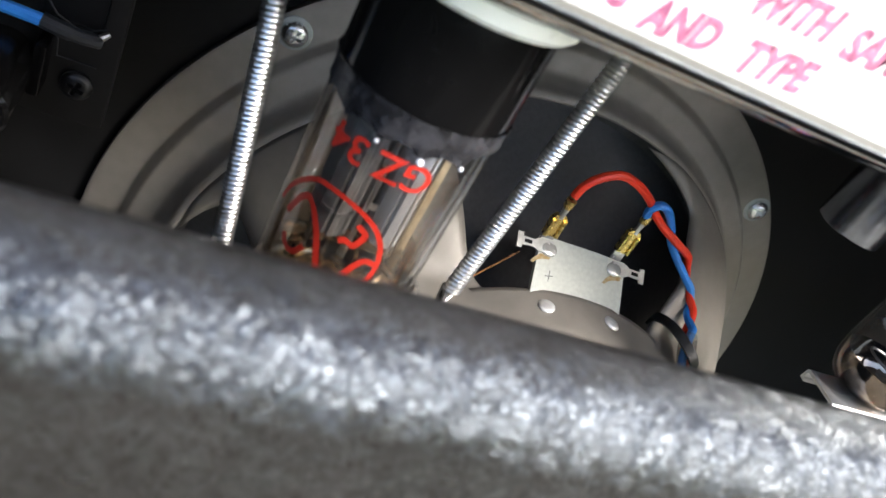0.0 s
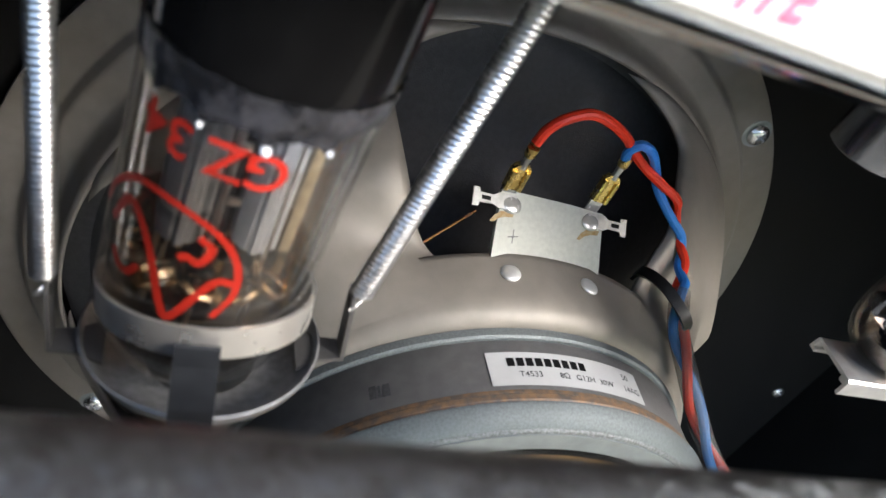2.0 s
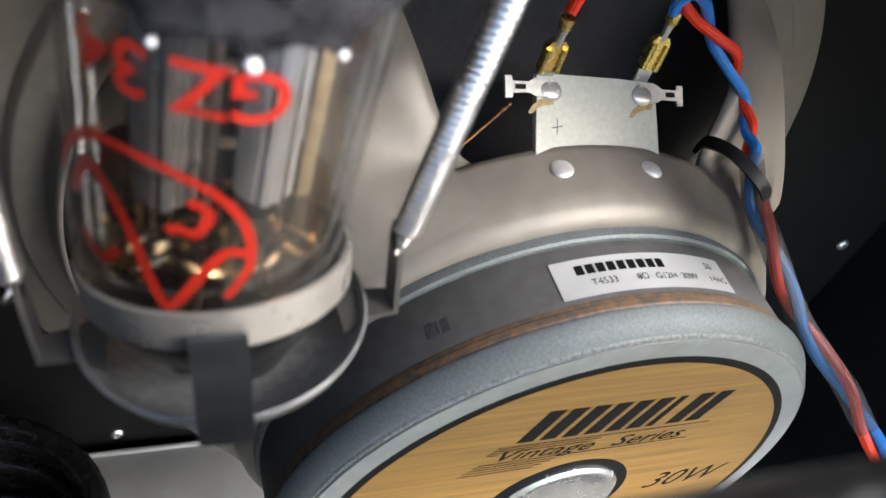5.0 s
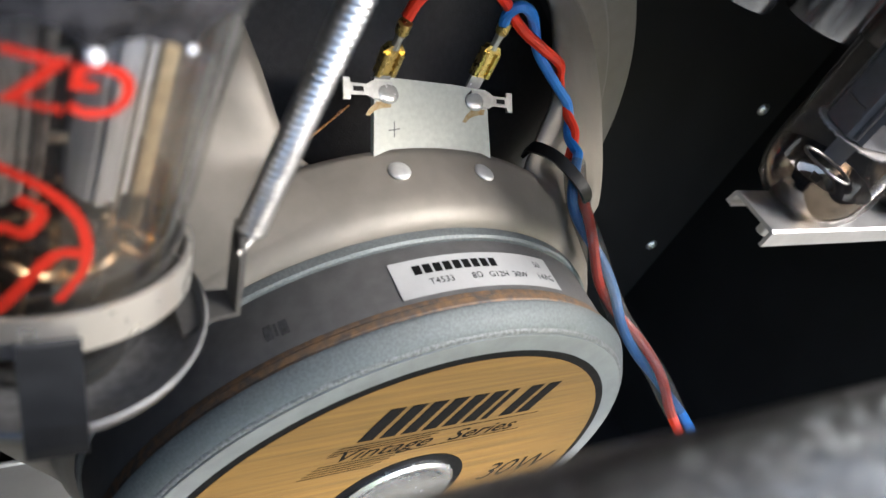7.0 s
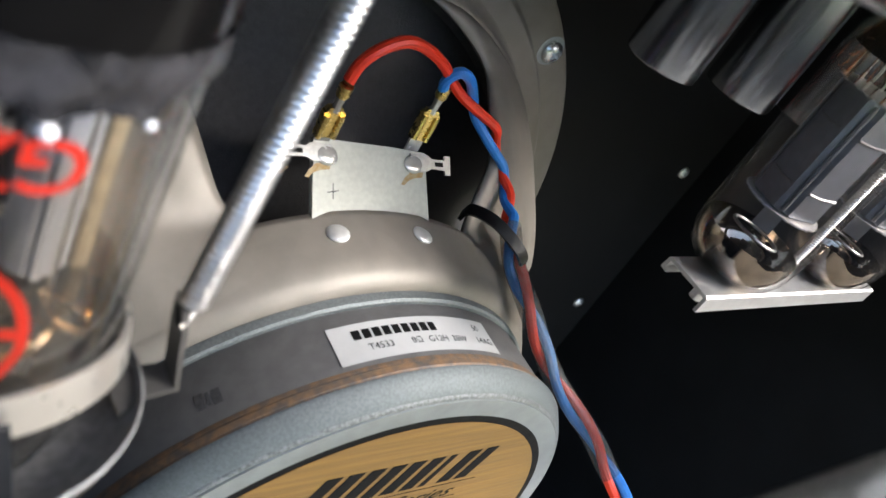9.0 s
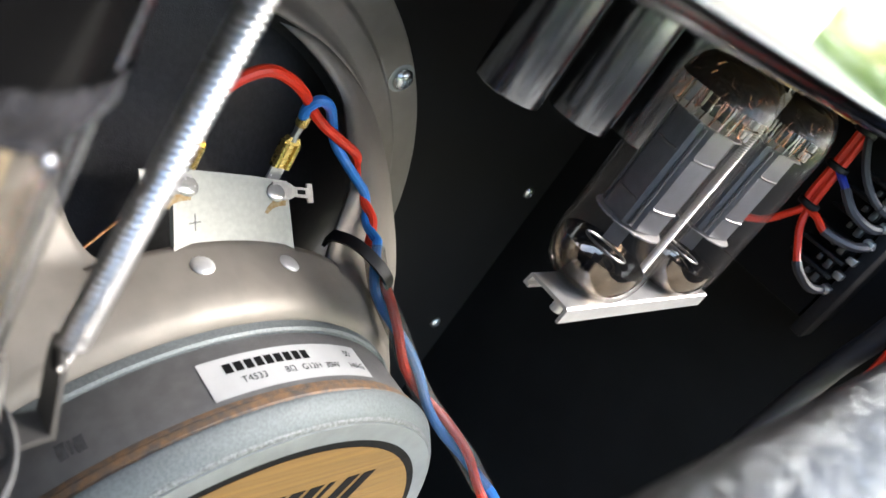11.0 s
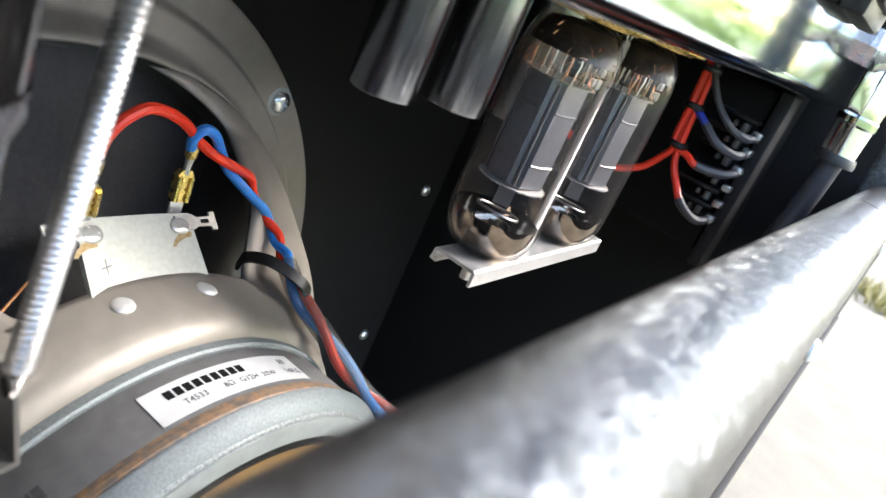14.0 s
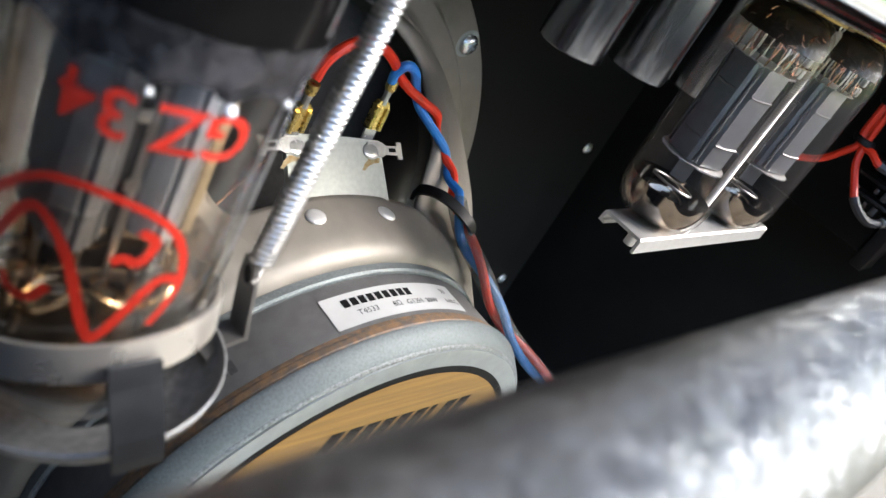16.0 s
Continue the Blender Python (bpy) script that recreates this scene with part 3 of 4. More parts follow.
bm = bmesh.new()
grid = [[bm.verts.new(P(*on_magnet(48.0 * i / 24, 10.4 * j, 0.0))) for j in (0, 1)] for i in range(25)]
for a, b in zip(grid, grid[1:]):
    bm.faces.new((a[0], b[0], b[1], a[1]))
plate_label = part("maker_label", bm, LABEL, magnet, "pale grey rating label with black print")
for k in range(9):
    x = 5.2 + k * 2.6
    part("wordmark_bar", prism([(x, 5.9), (x + 2.0, 5.9), (x + 2.0, 8.5), (x, 8.5)], lambda u, v, d: on_magnet(u, v, 0.06 + d), 0.03), INK, plate_label, smooth=False)
for text, u, h, v in (("T4533", 11.0, 1.75, 2.6), ("8Ω", 20.6, 1.75, 2.6), ("G12H", 27.0, 1.75, 2.6), ("30W", 34.0, 1.75, 2.6), ("14AG", 43.6, 1.9, 2.6), ("50", 42.6, 1.9, 6.6)):
    part("print", lettering(text, h, lambda a, b, u=u, v=v: on_magnet(u + a, v + b, 0.08)), INK, plate_label, smooth=False)

# faint smudged stamp on the magnet, as plain bars
for a0, da, y0, y1 in ((129.6, 1.3, -110.2, -114.0), (127.9, 0.5, -110.6, -113.8), (127.0, 1.4, -110.6, -114.2)):
    def on_side(u, v, d):
        a = radians(a0 - u)
        return ((76.83 + d) * math.cos(a), v, (76.83 + d) * math.sin(a))
    part("stamp_bar", prism([(0, y0), (da, y0), (da, y1), (0, y1)], on_side, 0.05), STAMP, magnet, smooth=False)

# terminal board, with tags, solder and rivets
cu, cn = Vector((0, 15.5, 13.5)).normalized(), Vector((0, -13.5, 15.5)).normalized()


def on_card(u, v, w=0.0):
    q = Vector((u - 1.0, -82.6, 79.8)) + cu * v + cn * w
    return tuple(q)


card = part("terminal_board", prism([(-18, -4), (18, -4), (17.2, 22.6), (6, 23.2), (-16.6, 23.4)], lambda u, v, w: on_card(u, v, w - 0.8), 1.6), CARD, speaker, "grey fibre terminal board", smooth=False)
for s in (-1, 1):
    tag = part("solder_tag", prism([(s * 12, 17.7), (s * 17.5, 17.7), (s * 19, 18.5), (s * 23.4, 18.3), (s * 23.6, 17.1), (s * 25.4, 17.1), (s * 25.4, 22.3), (s * 23.6, 22.3), (s * 23.4, 21.1), (s * 19, 21.1), (s * 17.5, 22.1), (s * 12, 22.1)], lambda u, v, w: on_card(u, v, 0.8 + w), 0.6), TIN, card, "tinned solder tag", smooth=False)
    part("tag_hole", prism([(s * 20, 19.2), (s * 22.8, 19.2), (s * 22.8, 20.4), (s * 20, 20.4)], lambda u, v, w: on_card(u, v, 1.42 + w), 0.05), INK, tag, smooth=False)
    q = on_card(s * 13.2, 19.4, 1.0)
    bms = bmesh.new()
    bmesh.ops.create_uvsphere(bms, u_segments=24, v_segments=14, radius=0.001, matrix=Matrix.Translation(P(*q)) @ Matrix.Rotation(0.72, 4, "X") @ Matrix.Diagonal((3.2, 2.6, 0.7, 1)))
    for vert in bms.verts:
        vert.co += (vert.co - P(*q)) * 0.12 * noise.noise(vert.co * 300)
    part("solder_joint", bms, SOLDER, card, "lump of bright solder")
    part("flux_stain", prism([(s * 14.2 - 5.2, 13.8), (s * 14.2 - 4.2, 13.6), (s * 14.2 - 2.6, 15.0), (s * 14.2 - 0.6, 15.7), (s * 14.2 + 1.8, 16.0), (s * 14.2 + 2.2, 17.4), (s * 14.2 - 2.0, 17.2), (s * 14.2 - 4.0, 15.6)], lambda u, v, w: on_card(u, v, 0.84 + w), 0.06), FLUX, card, smooth=False)
for x in (-13.6, 11.6):
    a = math.atan2(82.7, x)
    bmr = bmesh.new()
    bmesh.ops.create_uvsphere(bmr, u_segments=20, v_segments=10, radius=0.0030, matrix=Matrix.Translation(P(84.1 * math.cos(a), -85, 84.1 * math.sin(a))) @ Matrix.Rotation(math.pi / 2 - a, 4, "Y") @ Matrix.Diagonal((1, 1, 0.36, 1)))
    part("rivet", bmr, RIVET, basket, "domed bright rivet")
for x0, y0, x1, y1 in ((-13.2, 10.4, -10.0, 11.0), (-11.7, 8.8, -11.5, 12.8)):
    part("pencil_mark", ribbon([(x0, y0), ((x0 + x1) / 2, (y0 + y1) / 2), (x1, y1)], 0.25, lambda u, v: on_card(u, v, 0.86)), SLEEVE, card, smooth=False)
part("braid_lead", sweep(spline([on_card(-23.5, 16, 0.5), (-30, -72, 84), (-38, -73, 74), (-44, -70, 64)], 8), 0.4, 6), COPPER, speaker, "copper braid to the cone")

# ---------------------------------------------------------------- speaker cable
cable = empty("speaker_cable", 40, -90, 80, "twisted red and blue speaker leads with push-on connectors", "cable")
TIPS = ((-15.4, -65.5, 94.0), (-17.0, -67.5, 113.5)), ((13.6, -63.5, 94.5), (15.6, -61.0, 111.5))
for (base, tip), wire in zip(TIPS, ("red", "blue")):
    b, t = Vector(base), Vector(tip)
    d = (t - b).normalized()
    side = d.cross(Vector((0, -1, 0))).normalized()
    nor = side.cross(d)

    def at(u, v, w, b=b, d=d, side=side, nor=nor):
        return tuple(b + d * v + side * u + nor * w)
    con = part("push_on_connector", prism([(-2.6, 3), (2.6, 3), (2.8, 10.5), (1.6, 12), (-1.6, 12), (-2.8, 10.5)], lambda u, v, w: at(u, v, w - 0.9), 1.8), BRASS, cable, "yellow brass push-on connector", smooth=False)
    for s in (-1, 1):
        part("rolled_edge", sweep([at(s * 2.0, 3.2, 1.0), at(s * 2.0, 10.2, 1.0)], 0.85, 8), BRASS, con)
    part("spade_tab", prism([(-2.2, -3), (2.2, -3), (2.2, 3.4), (-2.2, 3.4)], lambda u, v, w: at(u, v, w - 0.3), 0.6), SOLDER, con, smooth=False)
    part("crimp_neck", sweep([at(0, 11, 0), at(0, 13, 0.2), at(0, 15.5, 0.3)], [1.3, 1.0, 1.3], 10), TIN, con)
    part("crimp_sleeve", sweep([at(0, 15.2, 0.3), at(0, 16, 0.3), at(0, 18.6, 0.2)], [1.3, 1.75, 1.75], 12), BRASS, con)
RED = [TIPS[0][1], (-15.8, -67.2, 118.2), (-12.3, -67, 122.6), (-6.2, -66.6, 125.6), (1.2, -65.8, 124.2), (9.8, -63.2, 119.9), (18, -60.4, 114.0), (25.0, -59.9, 109.8), (32.5, -60.6, 106.6), (40.5, -60.8, 103.0), (45.0, -59.4, 97.6), (47.6, -61.2, 92.8), (49.0, -66.0, 89.8), (50.4, -71.0, 87.0)]
BLUE = [TIPS[1][1], (13.9, -62.2, 115.6), (15.2, -63.8, 119.2), (20.8, -62.4, 117.0), (29.4, -57.8, 109.6), (33.0, -58.8, 104.4), (37.1, -62.6, 100.6), (42.9, -64.0, 96.4), (48.4, -64.2, 92.4), (49.8, -67.0, 88.4), (49.2, -71.2, 85.4)]
TRUNK = [(49.2, -75.6, 83.8), (47.6, -81, 81.4), (46.0, -90, 77.0), (48.5, -101, 71), (54.5, -108.5, 62.5), (60, -114.9, 55.7), (65.1, -123.8, 51.4), (68.9, -132.1, 48.4), (71.6, -139.8, 44.6), (75.5, -148, 40), (83, -161, 30), (90, -171, 10), (97, -176, -40), (104, -170, -120), (112, -150, ZB + 4)]
tw = spline(TRUNK, 14)
HALF_PITCH = 25.0


def twist(phase, r):
    """One lead of the pair, winding round the trunk at an even pitch."""
    out, run = [], 0.0
    for i, q in enumerate(tw):
        run += (Vector(q) - Vector(tw[max(0, i - 1)])).length
        a = phase + math.pi * run / HALF_PITCH
        t = Vector(tw[min(i + 1, len(tw) - 1)]) - Vector(tw[max(i - 1, 0)])
        n = t.cross(Vector((0, -1, 0.3))).normalized()
        b = t.normalized().cross(n)
        out.append(tuple(Vector(q) + (n * math.cos(a) + b * math.sin(a)) * r))
    return out


for name, head, phase, material in (("red_wire", RED, 0.5 * math.pi, RED_WIRE), ("blue_wire", BLUE, 1.5 * math.pi, BLUE_WIRE)):
    part(name, sweep(spline(head + twist(phase, 1.6)[3:6:2], 8)[:-8] + twist(phase, 1.6)[4:], 1.5, 10), material, cable)
part("clear_sleeve", sweep(tw[9:118], 3.25, 14, caps=False), CLEAR, cable, "cloudy clear plastic sleeve")
tie = empty("cable_tie", 40, -82, 84, "black nylon cable tie round a basket arm", "cable tie")
arc = spline([(36.5, -71, 78.5), (36.0, -73.5, 83.0), (38.3, -80.0, 85.4), (42.5, -86.2, 84.0), (46.6, -90.2, 80.6), (49, -90.0, 75.5), (50, -86, 70)], 5)
bm = bmesh.new()
rows = []
for k, q in enumerate(arc):
    t = (Vector(arc[min(k + 1, len(arc) - 1)]) - Vector(arc[max(k - 1, 0)])).normalized()
    wide = Vector((0.54, 0.43, 0.63))
    wide = (wide - t * wide.dot(t)).normalized() * 1.7
    out = t.cross(wide).normalized() * 0.55
    rows.append([bm.verts.new(P(*(Vector(q) + v))) for v in (-wide - out, wide - out, wide + out, -wide + out)])
for a, b in zip(rows, rows[1:]):
    for k in range(4):
        bm.faces.new((a[k], a[(k + 1) % 4], b[(k + 1) % 4], b[k]))
bm.faces.new(rows[0])
bm.faces.new(rows[-1][::-1])
part("strap", bm, BLACK_PLASTIC, tie)

# ---------------------------------------------------------------- chassis
CY, CZ = -168, 186.5
chassis = empty("amplifier_chassis", 0, -90, CZ, "bright chromed steel amplifier chassis hung upside down", "chassis")
part("chassis_body", box(-275, 285, CY, -12, CZ, 268, 4.5, 6), CHROME, chassis, "chromed folded steel body")
sheet = part("paper_notice", box(-160, -28, CY - 0.25, CY + 0.5, 191.5, 246, 0), PAPER, chassis, "white paper notice with faded handwriting", smooth=False)
for text, x, z, h in (("RATING", -101.5, 193.0, 4.2), ("AND", -84.2, 192.6, 4.4), ("TYPE", -68, 192.8, 4.6), ("FUSE", -88, 200.6, 4.4), ("WITH", -70.7, 200.3, 4.5), ("SAME", -54.2, 200.4, 4.5), ("BLOCK", -75.5, 207.5, 4.6)):
    part("handwriting", lettering(text, h, lambda u, v, x=x, z=z: (x + u, CY - 0.32, z + v + 0.06 * u), slant=0.22, stretch=0.82 if len(text) < 5 else 0.78, bold=0.34), PINK_INK, sheet, smooth=False)

# ---------------------------------------------------------------- rectifier valve
GX, GY = -100.0, -135.0
valve = empty("rectifier_valve", GX, GY, CZ, "large glass rectifier valve with red print hanging base up", "valve")
GR = 16.1
outer = [(GR, 163), (GR, 112), (GR - 0.5, 108), (GR - 2.2, 104), (GR - 5.5, 100.8), (GR - 10, 99.2), (0.1, 98.7)]
inner = [(0.1, 99.8), (GR - 10, 100.3), (GR - 6, 101.8), (GR - 3.2, 104.8), (GR - 1.6, 108.4), (GR - 1.1, 112), (GR - 1.1, 163)]
g = part("glass_bulb", lathe(outer + inner, GX, GY, 0, "Z", 96, closed=True), GLASS, valve, "clear glass bulb")
part("base", lathe([(4, 160.3), (15.2, 160.2), (16.5, 160.6), (16.6, 161.2), (16.6, 183), (15.8, 184), (4, 184)], GX, GY, 0, "Z", 64), BAKELITE, valve, "glossy black base")
bm = bmesh.new()
N = 180
rows = []
for j in range(7):
    row = []
    for k in range(N):
        a = 2 * math.pi * k / N
        low = 156.6 + 1.0 * noise.noise(Vector((math.cos(a) * 3, math.sin(a) * 3, 3.0))) + 0.5 * noise.noise(Vector((math.cos(a) * 17, math.sin(a) * 17, 2.0)))
        low -= sum(2.6 * math.exp(-abs((math.degrees(a) + 540 - c) % 360 - 180) / 8.0) for c in (-146, -120, -93, -64, -20, 30, 85, 140, 185))
        z = low + (161.0 - low) * j / 6
        r = GR + 0.15 + 0.5 * (j / 6) + 0.55 * abs(noise.noise(Vector((math.cos(a) * 5, math.sin(a) * 5, z * 0.25)))) + 0.3 * noise.noise(Vector((math.cos(a) * 9, math.sin(a) * 9, z * 0.5)))
        row.append(bm.verts.new(P(GX + r * math.cos(a), GY + r * math.sin(a), z)))
    rows.append(row)
for r0, r1 in zip(rows, rows[1:]):
    for k in range(N):
        bm.faces.new((r0[k], r0[(k + 1) % N], r1[(k + 1) % N], r1[k]))
part("cement", bm, CEMENT, valve, "smear of grey cement with an uneven edge")
for ang, z, r in ((-92, 153.7, 0.75), (-64, 154.2, 0.5), (-120, 153.8, 0.4)):
    bm = bmesh.new()
    bmesh.ops.create_uvsphere(bm, u_segments=16, v_segments=10, radius=r / 1000, matrix=Matrix.Translation(P(GX + (GR + 0.35) * math.cos(radians(ang)), GY + (GR + 0.35) * math.sin(radians(ang)), z)))
    part("resin_drop", bm, RESIN, valve, "shiny drop of resin")
part("socket", lathe([(10, 179.5), (18, 179.5), (19, 180.5), (19, 183), (17, 184), (17, CZ), (10, CZ)], GX, GY, 0, "Z", 64), CERAMIC, valve, "white ceramic socket")
for x0, x1, yf in ((-9.4, -2.6, -6.0), (1.5, 8.1, -5.4)):
    def place(u, v, w):
        return (GX + u, GY + v, 127.0 + w)
    cxm = (x0 + x1) / 2
    fl = [(x0 + 1.0, yf + 0.8), (x0 + 1.9, yf), (cxm - 0.8, yf), (cxm - 0.5, yf - 0.7), (cxm + 0.5, yf - 0.7), (cxm + 0.8, yf), (x1 - 1.9, yf), (x1 - 1.0, yf + 0.8)]
    ol = fl + [(x1, yf + 1.6), (x1, 4.8), (x1 - 1.2, 6), (x0 + 1.4, 6), (x0, 4.6), (x0, yf + 2.0)]
    # Left anode takes the darker grey: its shade is put into the colour.
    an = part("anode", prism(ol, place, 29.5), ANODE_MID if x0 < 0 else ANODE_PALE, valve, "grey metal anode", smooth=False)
    for w in (5, 24) if x0 < 0 else ():
        part("anode_rib", prism([(cxm + (u - cxm) * 1.04, v * 1.04) for u, v in ol], lambda u, v, d, w=w: place(u, v, w + d), 0.7), ANODE, an, smooth=False)
# Dark plate that fills the gap between the two anodes.
part("dark_middle_plate", box(GX - 2.2, GX + 1.1, GY - 1.5, GY + 4, 126, 157, 0.4), ANODE_DARK, valve, "dark plate between the anodes")
part("tan_strip", box(GX + 9.0, GX + 10.6, GY - 3.0, GY - 2.5, 118, 157, 0.15), TAN_STRIP, valve)
for x, z in ((-0.4, 143), (0.6, 133)):
    part("weld_tab", box(GX + x - 1.1, GX + x + 1.1, GY - 3.0, GY - 2.6, z, z + 1.6, 0.1), STEEL, valve)
for z, r in ((125.6, 13.2), (156.6, 13.6)):
    part("mica_spacer", lathe([(0.1, z), (r, z), (r, z + 0.4), (0.1, z + 0.4)], GX, GY, 0, "Z", 28), FILM, valve)
for dx, dy, z, tilt in ((-7.5, -6, 120.0, 0.5), (-2.0, -9.5, 122.5, -0.4), (3.5, -8.5, 121.0, 0.7), (9.0, -5, 120.5, -0.6), (-10.5, 0, 121.5, 0.3), (1, 4, 121, 0.2)):
    ring = [(GX + dx + 2.9 * math.cos(k * math.pi / 12), GY + dy + 2.3 * math.sin(k * math.pi / 12), z + 2.9 * tilt * math.cos(k * math.pi / 12)) for k in range(25)]
    part("getter_ring", sweep(ring, 0.75, 8), AMBER, valve, "golden getter ring")
    part("getter_post", sweep([(GX + dx + 2.6, GY + dy, z), (GX + dx + 1.8, GY + dy + 1, 127)], 0.45, 6), AMBER, valve)
part("getter_flash", lathe([(GR - 1.3, 125.0), (GR - 1.4, 113.5), (GR - 2.0, 108.6), (GR - 3.7, 105.2), (GR - 6.4, 102.3), (GR - 10, 100.9), (0.1, 100.5)], GX, GY, 0, "Z", 64, caps=False), GOLD_FILM, valve, "golden brown getter film")
part("getter_halo", lathe([(GR - 1.3, 150), (GR - 1.33, 125.1)], GX, GY, 0, "Z", 64, caps=False), FILM, valve, "thin amber film")
for k in range(6):
    a = k * 1.05 + 0.3
    part("support_rod", sweep([(GX + 9 * math.cos(a), GY + 7 * math.sin(a), 110), (GX + 9 * math.cos(a), GY + 7 * math.sin(a), 158)], 0.5, 6), STEEL, valve)


def on_bulb(u, v):
    """u degrees round the bulb, v height."""
    a = radians(u)
    return (GX + (GR + 0.06) * math.cos(a), GY + (GR + 0.06) * math.sin(a), v)


K = 180 / math.pi / GR   # degrees per mm of girth
for ch, ang in (("G", -88), ("Z", -106), ("3", -128), ("4", -142)):
    part("type_print", lettering(ch, 5.4, lambda u, v, ang=ang: on_bulb(ang - u * K, 152.8 - v), bold=0.12), RED_INK, valve, smooth=False)
STROKES = (
    ([(-172, 130), (-164, 134.8), (-145, 140.1), (-123, 141), (-101, 139.1), (-88, 134.9), (-84, 128.9), (-91, 123.4)], 1.2),
    ([(-158, 130), (-150, 135), (-142, 136), (-129, 131.5), (-116, 122.5), (-110, 121.6), (-95, 130.1), (-85, 130.5)], 1.5),
    ([(-107, 137.4), (-100, 136), (-104, 133), (-110, 133.4), (-114, 132.6)], 1.4),
    ([(-133, 127), (-139, 124.4), (-147, 124.4), (-152, 126)], 1.4),
)
for pts, w in STROKES:
    part("printed_mark", ribbon([(a / K, z) for a, z in pts], w * 0.86, lambda u, v: on_bulb(u * K, v)), RED_INK, valve, smooth=False)

# spring clip that holds the rectifier valve
TILT_X, TILT_Y = 0.14, 0.12


def cl(x, y, z):
    """A place in the clip, which hangs a little askew."""
    return (GX + 0.6 + x - TILT_X * (z - 11), GY + y + TILT_Y * (z - 11), 105.6 + z + TILT_X * x - TILT_Y * y)


clip = empty("valve_retainer_clip", GX, GY, 104, "sprung steel clip holding the rectifier valve", "valve clip")


def hoop(r0, r1, z0, z1, lean=0.0, n=72):
    bm = bmesh.new()
    prof = [(r0, z0), (r1, z0), (r1, z1), (r0, z1)]
    rr = [[bm.verts.new(P(*cl(r * math.cos(a), r * math.sin(a), z - lean * r * math.sin(a)))) for r, z in prof] for a in np.linspace(0, 2 * math.pi, n + 1)[:n]]
    for a, b in zip(rr, rr[1:] + rr[:1]):
        for k in range(4):
            bm.faces.new((a[k], a[(k + 1) % 4], b[(k + 1) % 4], b[k]))
    return bm


part("collar", hoop(16.25, 16.95, 3.9, 9.6, 0.24), TINNED, clip, "pale metal collar round the bulb")
bm = bmesh.new()
prof = [(9.0, -8.0), (13.0, -7.4), (16.4, -5.8), (18.2, -3.6), (19.0, -2.0), (19.4, -2.3), (18.7, -4.2), (16.8, -6.5), (13.2, -8.1), (9.0, -8.7)]
rr = [[bm.verts.new(P(*cl(r * math.cos(a), r * math.sin(a), z))) for r, z in prof] for a in np.linspace(0, 2 * math.pi, 73)[:-1]]
for a, b in zip(rr, rr[1:] + rr[:1]):
    for k in range(len(prof)):
        bm.faces.new((a[k], a[(k + 1) % len(prof)], b[(k + 1) % len(prof)], b[k]))
part("cup", bm, CUP_STEEL, clip, "dark satin steel flared cup")
bm = bmesh.new()
rows = []
a = -1.66
for r, z in ((17.3, 11.0), (18.1, 11.0), (18.9, 8), (21.6, 2), (22.2, -1), (22.2, -2.6), (21.4, -2.6), (21.4, -1), (20.8, 2), (18.2, 7.5)):
    rows.append([bm.verts.new(P(*cl(r * math.cos(a) - d * math.sin(a), r * math.sin(a) + d * math.cos(a), z))) for d in (-3.2, 3.2)])
for p, q in zip(rows, rows[1:] + rows[:1]):
    bm.faces.new((p[0], p[1], q[1], q[0]))
bm.faces.new([r[0] for r in rows])
bm.faces.new([r[1] for r in rows][::-1])
part("strap", bm, STRAP, clip, "dark grey coated strap", smooth=False)
for s in (-1, 1):
    ear = part("ear", prism([(s * 15, -7.0), (s * 19, -4.8), (s * 23.4, -4.4), (s * 23.4, 0.4), (s * 19, 0.8), (s * 15, 3.0)], lambda u, v, w: cl(u, v, -3.9 + w), 0.7), CLIP_STEEL, clip, smooth=False)

    def tab_at(u, v, w, s=s):
        return cl(s * (23.4 + w - 0.7), u, v)
    tab = part("upright_tab", prism([(-4.4, -3.9), (0.4, -3.9), (0.2, 7.0), (-0.6, 10.4), (-2.0, 11.4), (-3.4, 10.4), (-4.2, 7.0)], tab_at, 0.7), CLIP_STEEL, ear, smooth=False)
    for w in (-0.05, 0.7):
        part("hook_hole", prism([(-2.0 + 1.0 * math.cos(k * math.pi / 6), 7.6 + 1.7 * math.sin(k * math.pi / 6)) for k in range(12)], lambda u, v, d, w=w: tab_at(u, v, w + d), 0.05), INK, tab, smooth=False)
    lo = cl(s * 23.6, -2.6, 8.0)
    hi = (-131.6, -126.5, CZ) if s < 0 else (-66.6, -132.0, CZ)
    d = (Vector(hi) - Vector(lo)).normalized()
    sp = part("spring", coil(tuple(Vector(lo) + d * 2.0), tuple(Vector(hi) - d * 1.0), 1.60, 0.44, 1.0), STEEL, clip, "bright coil spring")
    part("hook", sweep(spline([tuple(Vector(lo) + Vector((0.6, 0.5, -1.2))), tuple(Vector(lo) + Vector((-0.8, -1.4, -0.6))), tuple(Vector(lo) + d * 1.2 + Vector((0.9, 0, 0))), tuple(Vector(lo) + d * 2.2 + Vector((1.3, 0, 0)))], 6), 0.35, 6), STEEL, sp)

# ---------------------------------------------------------------- output valves
EX, EY = 59.0, -130.3


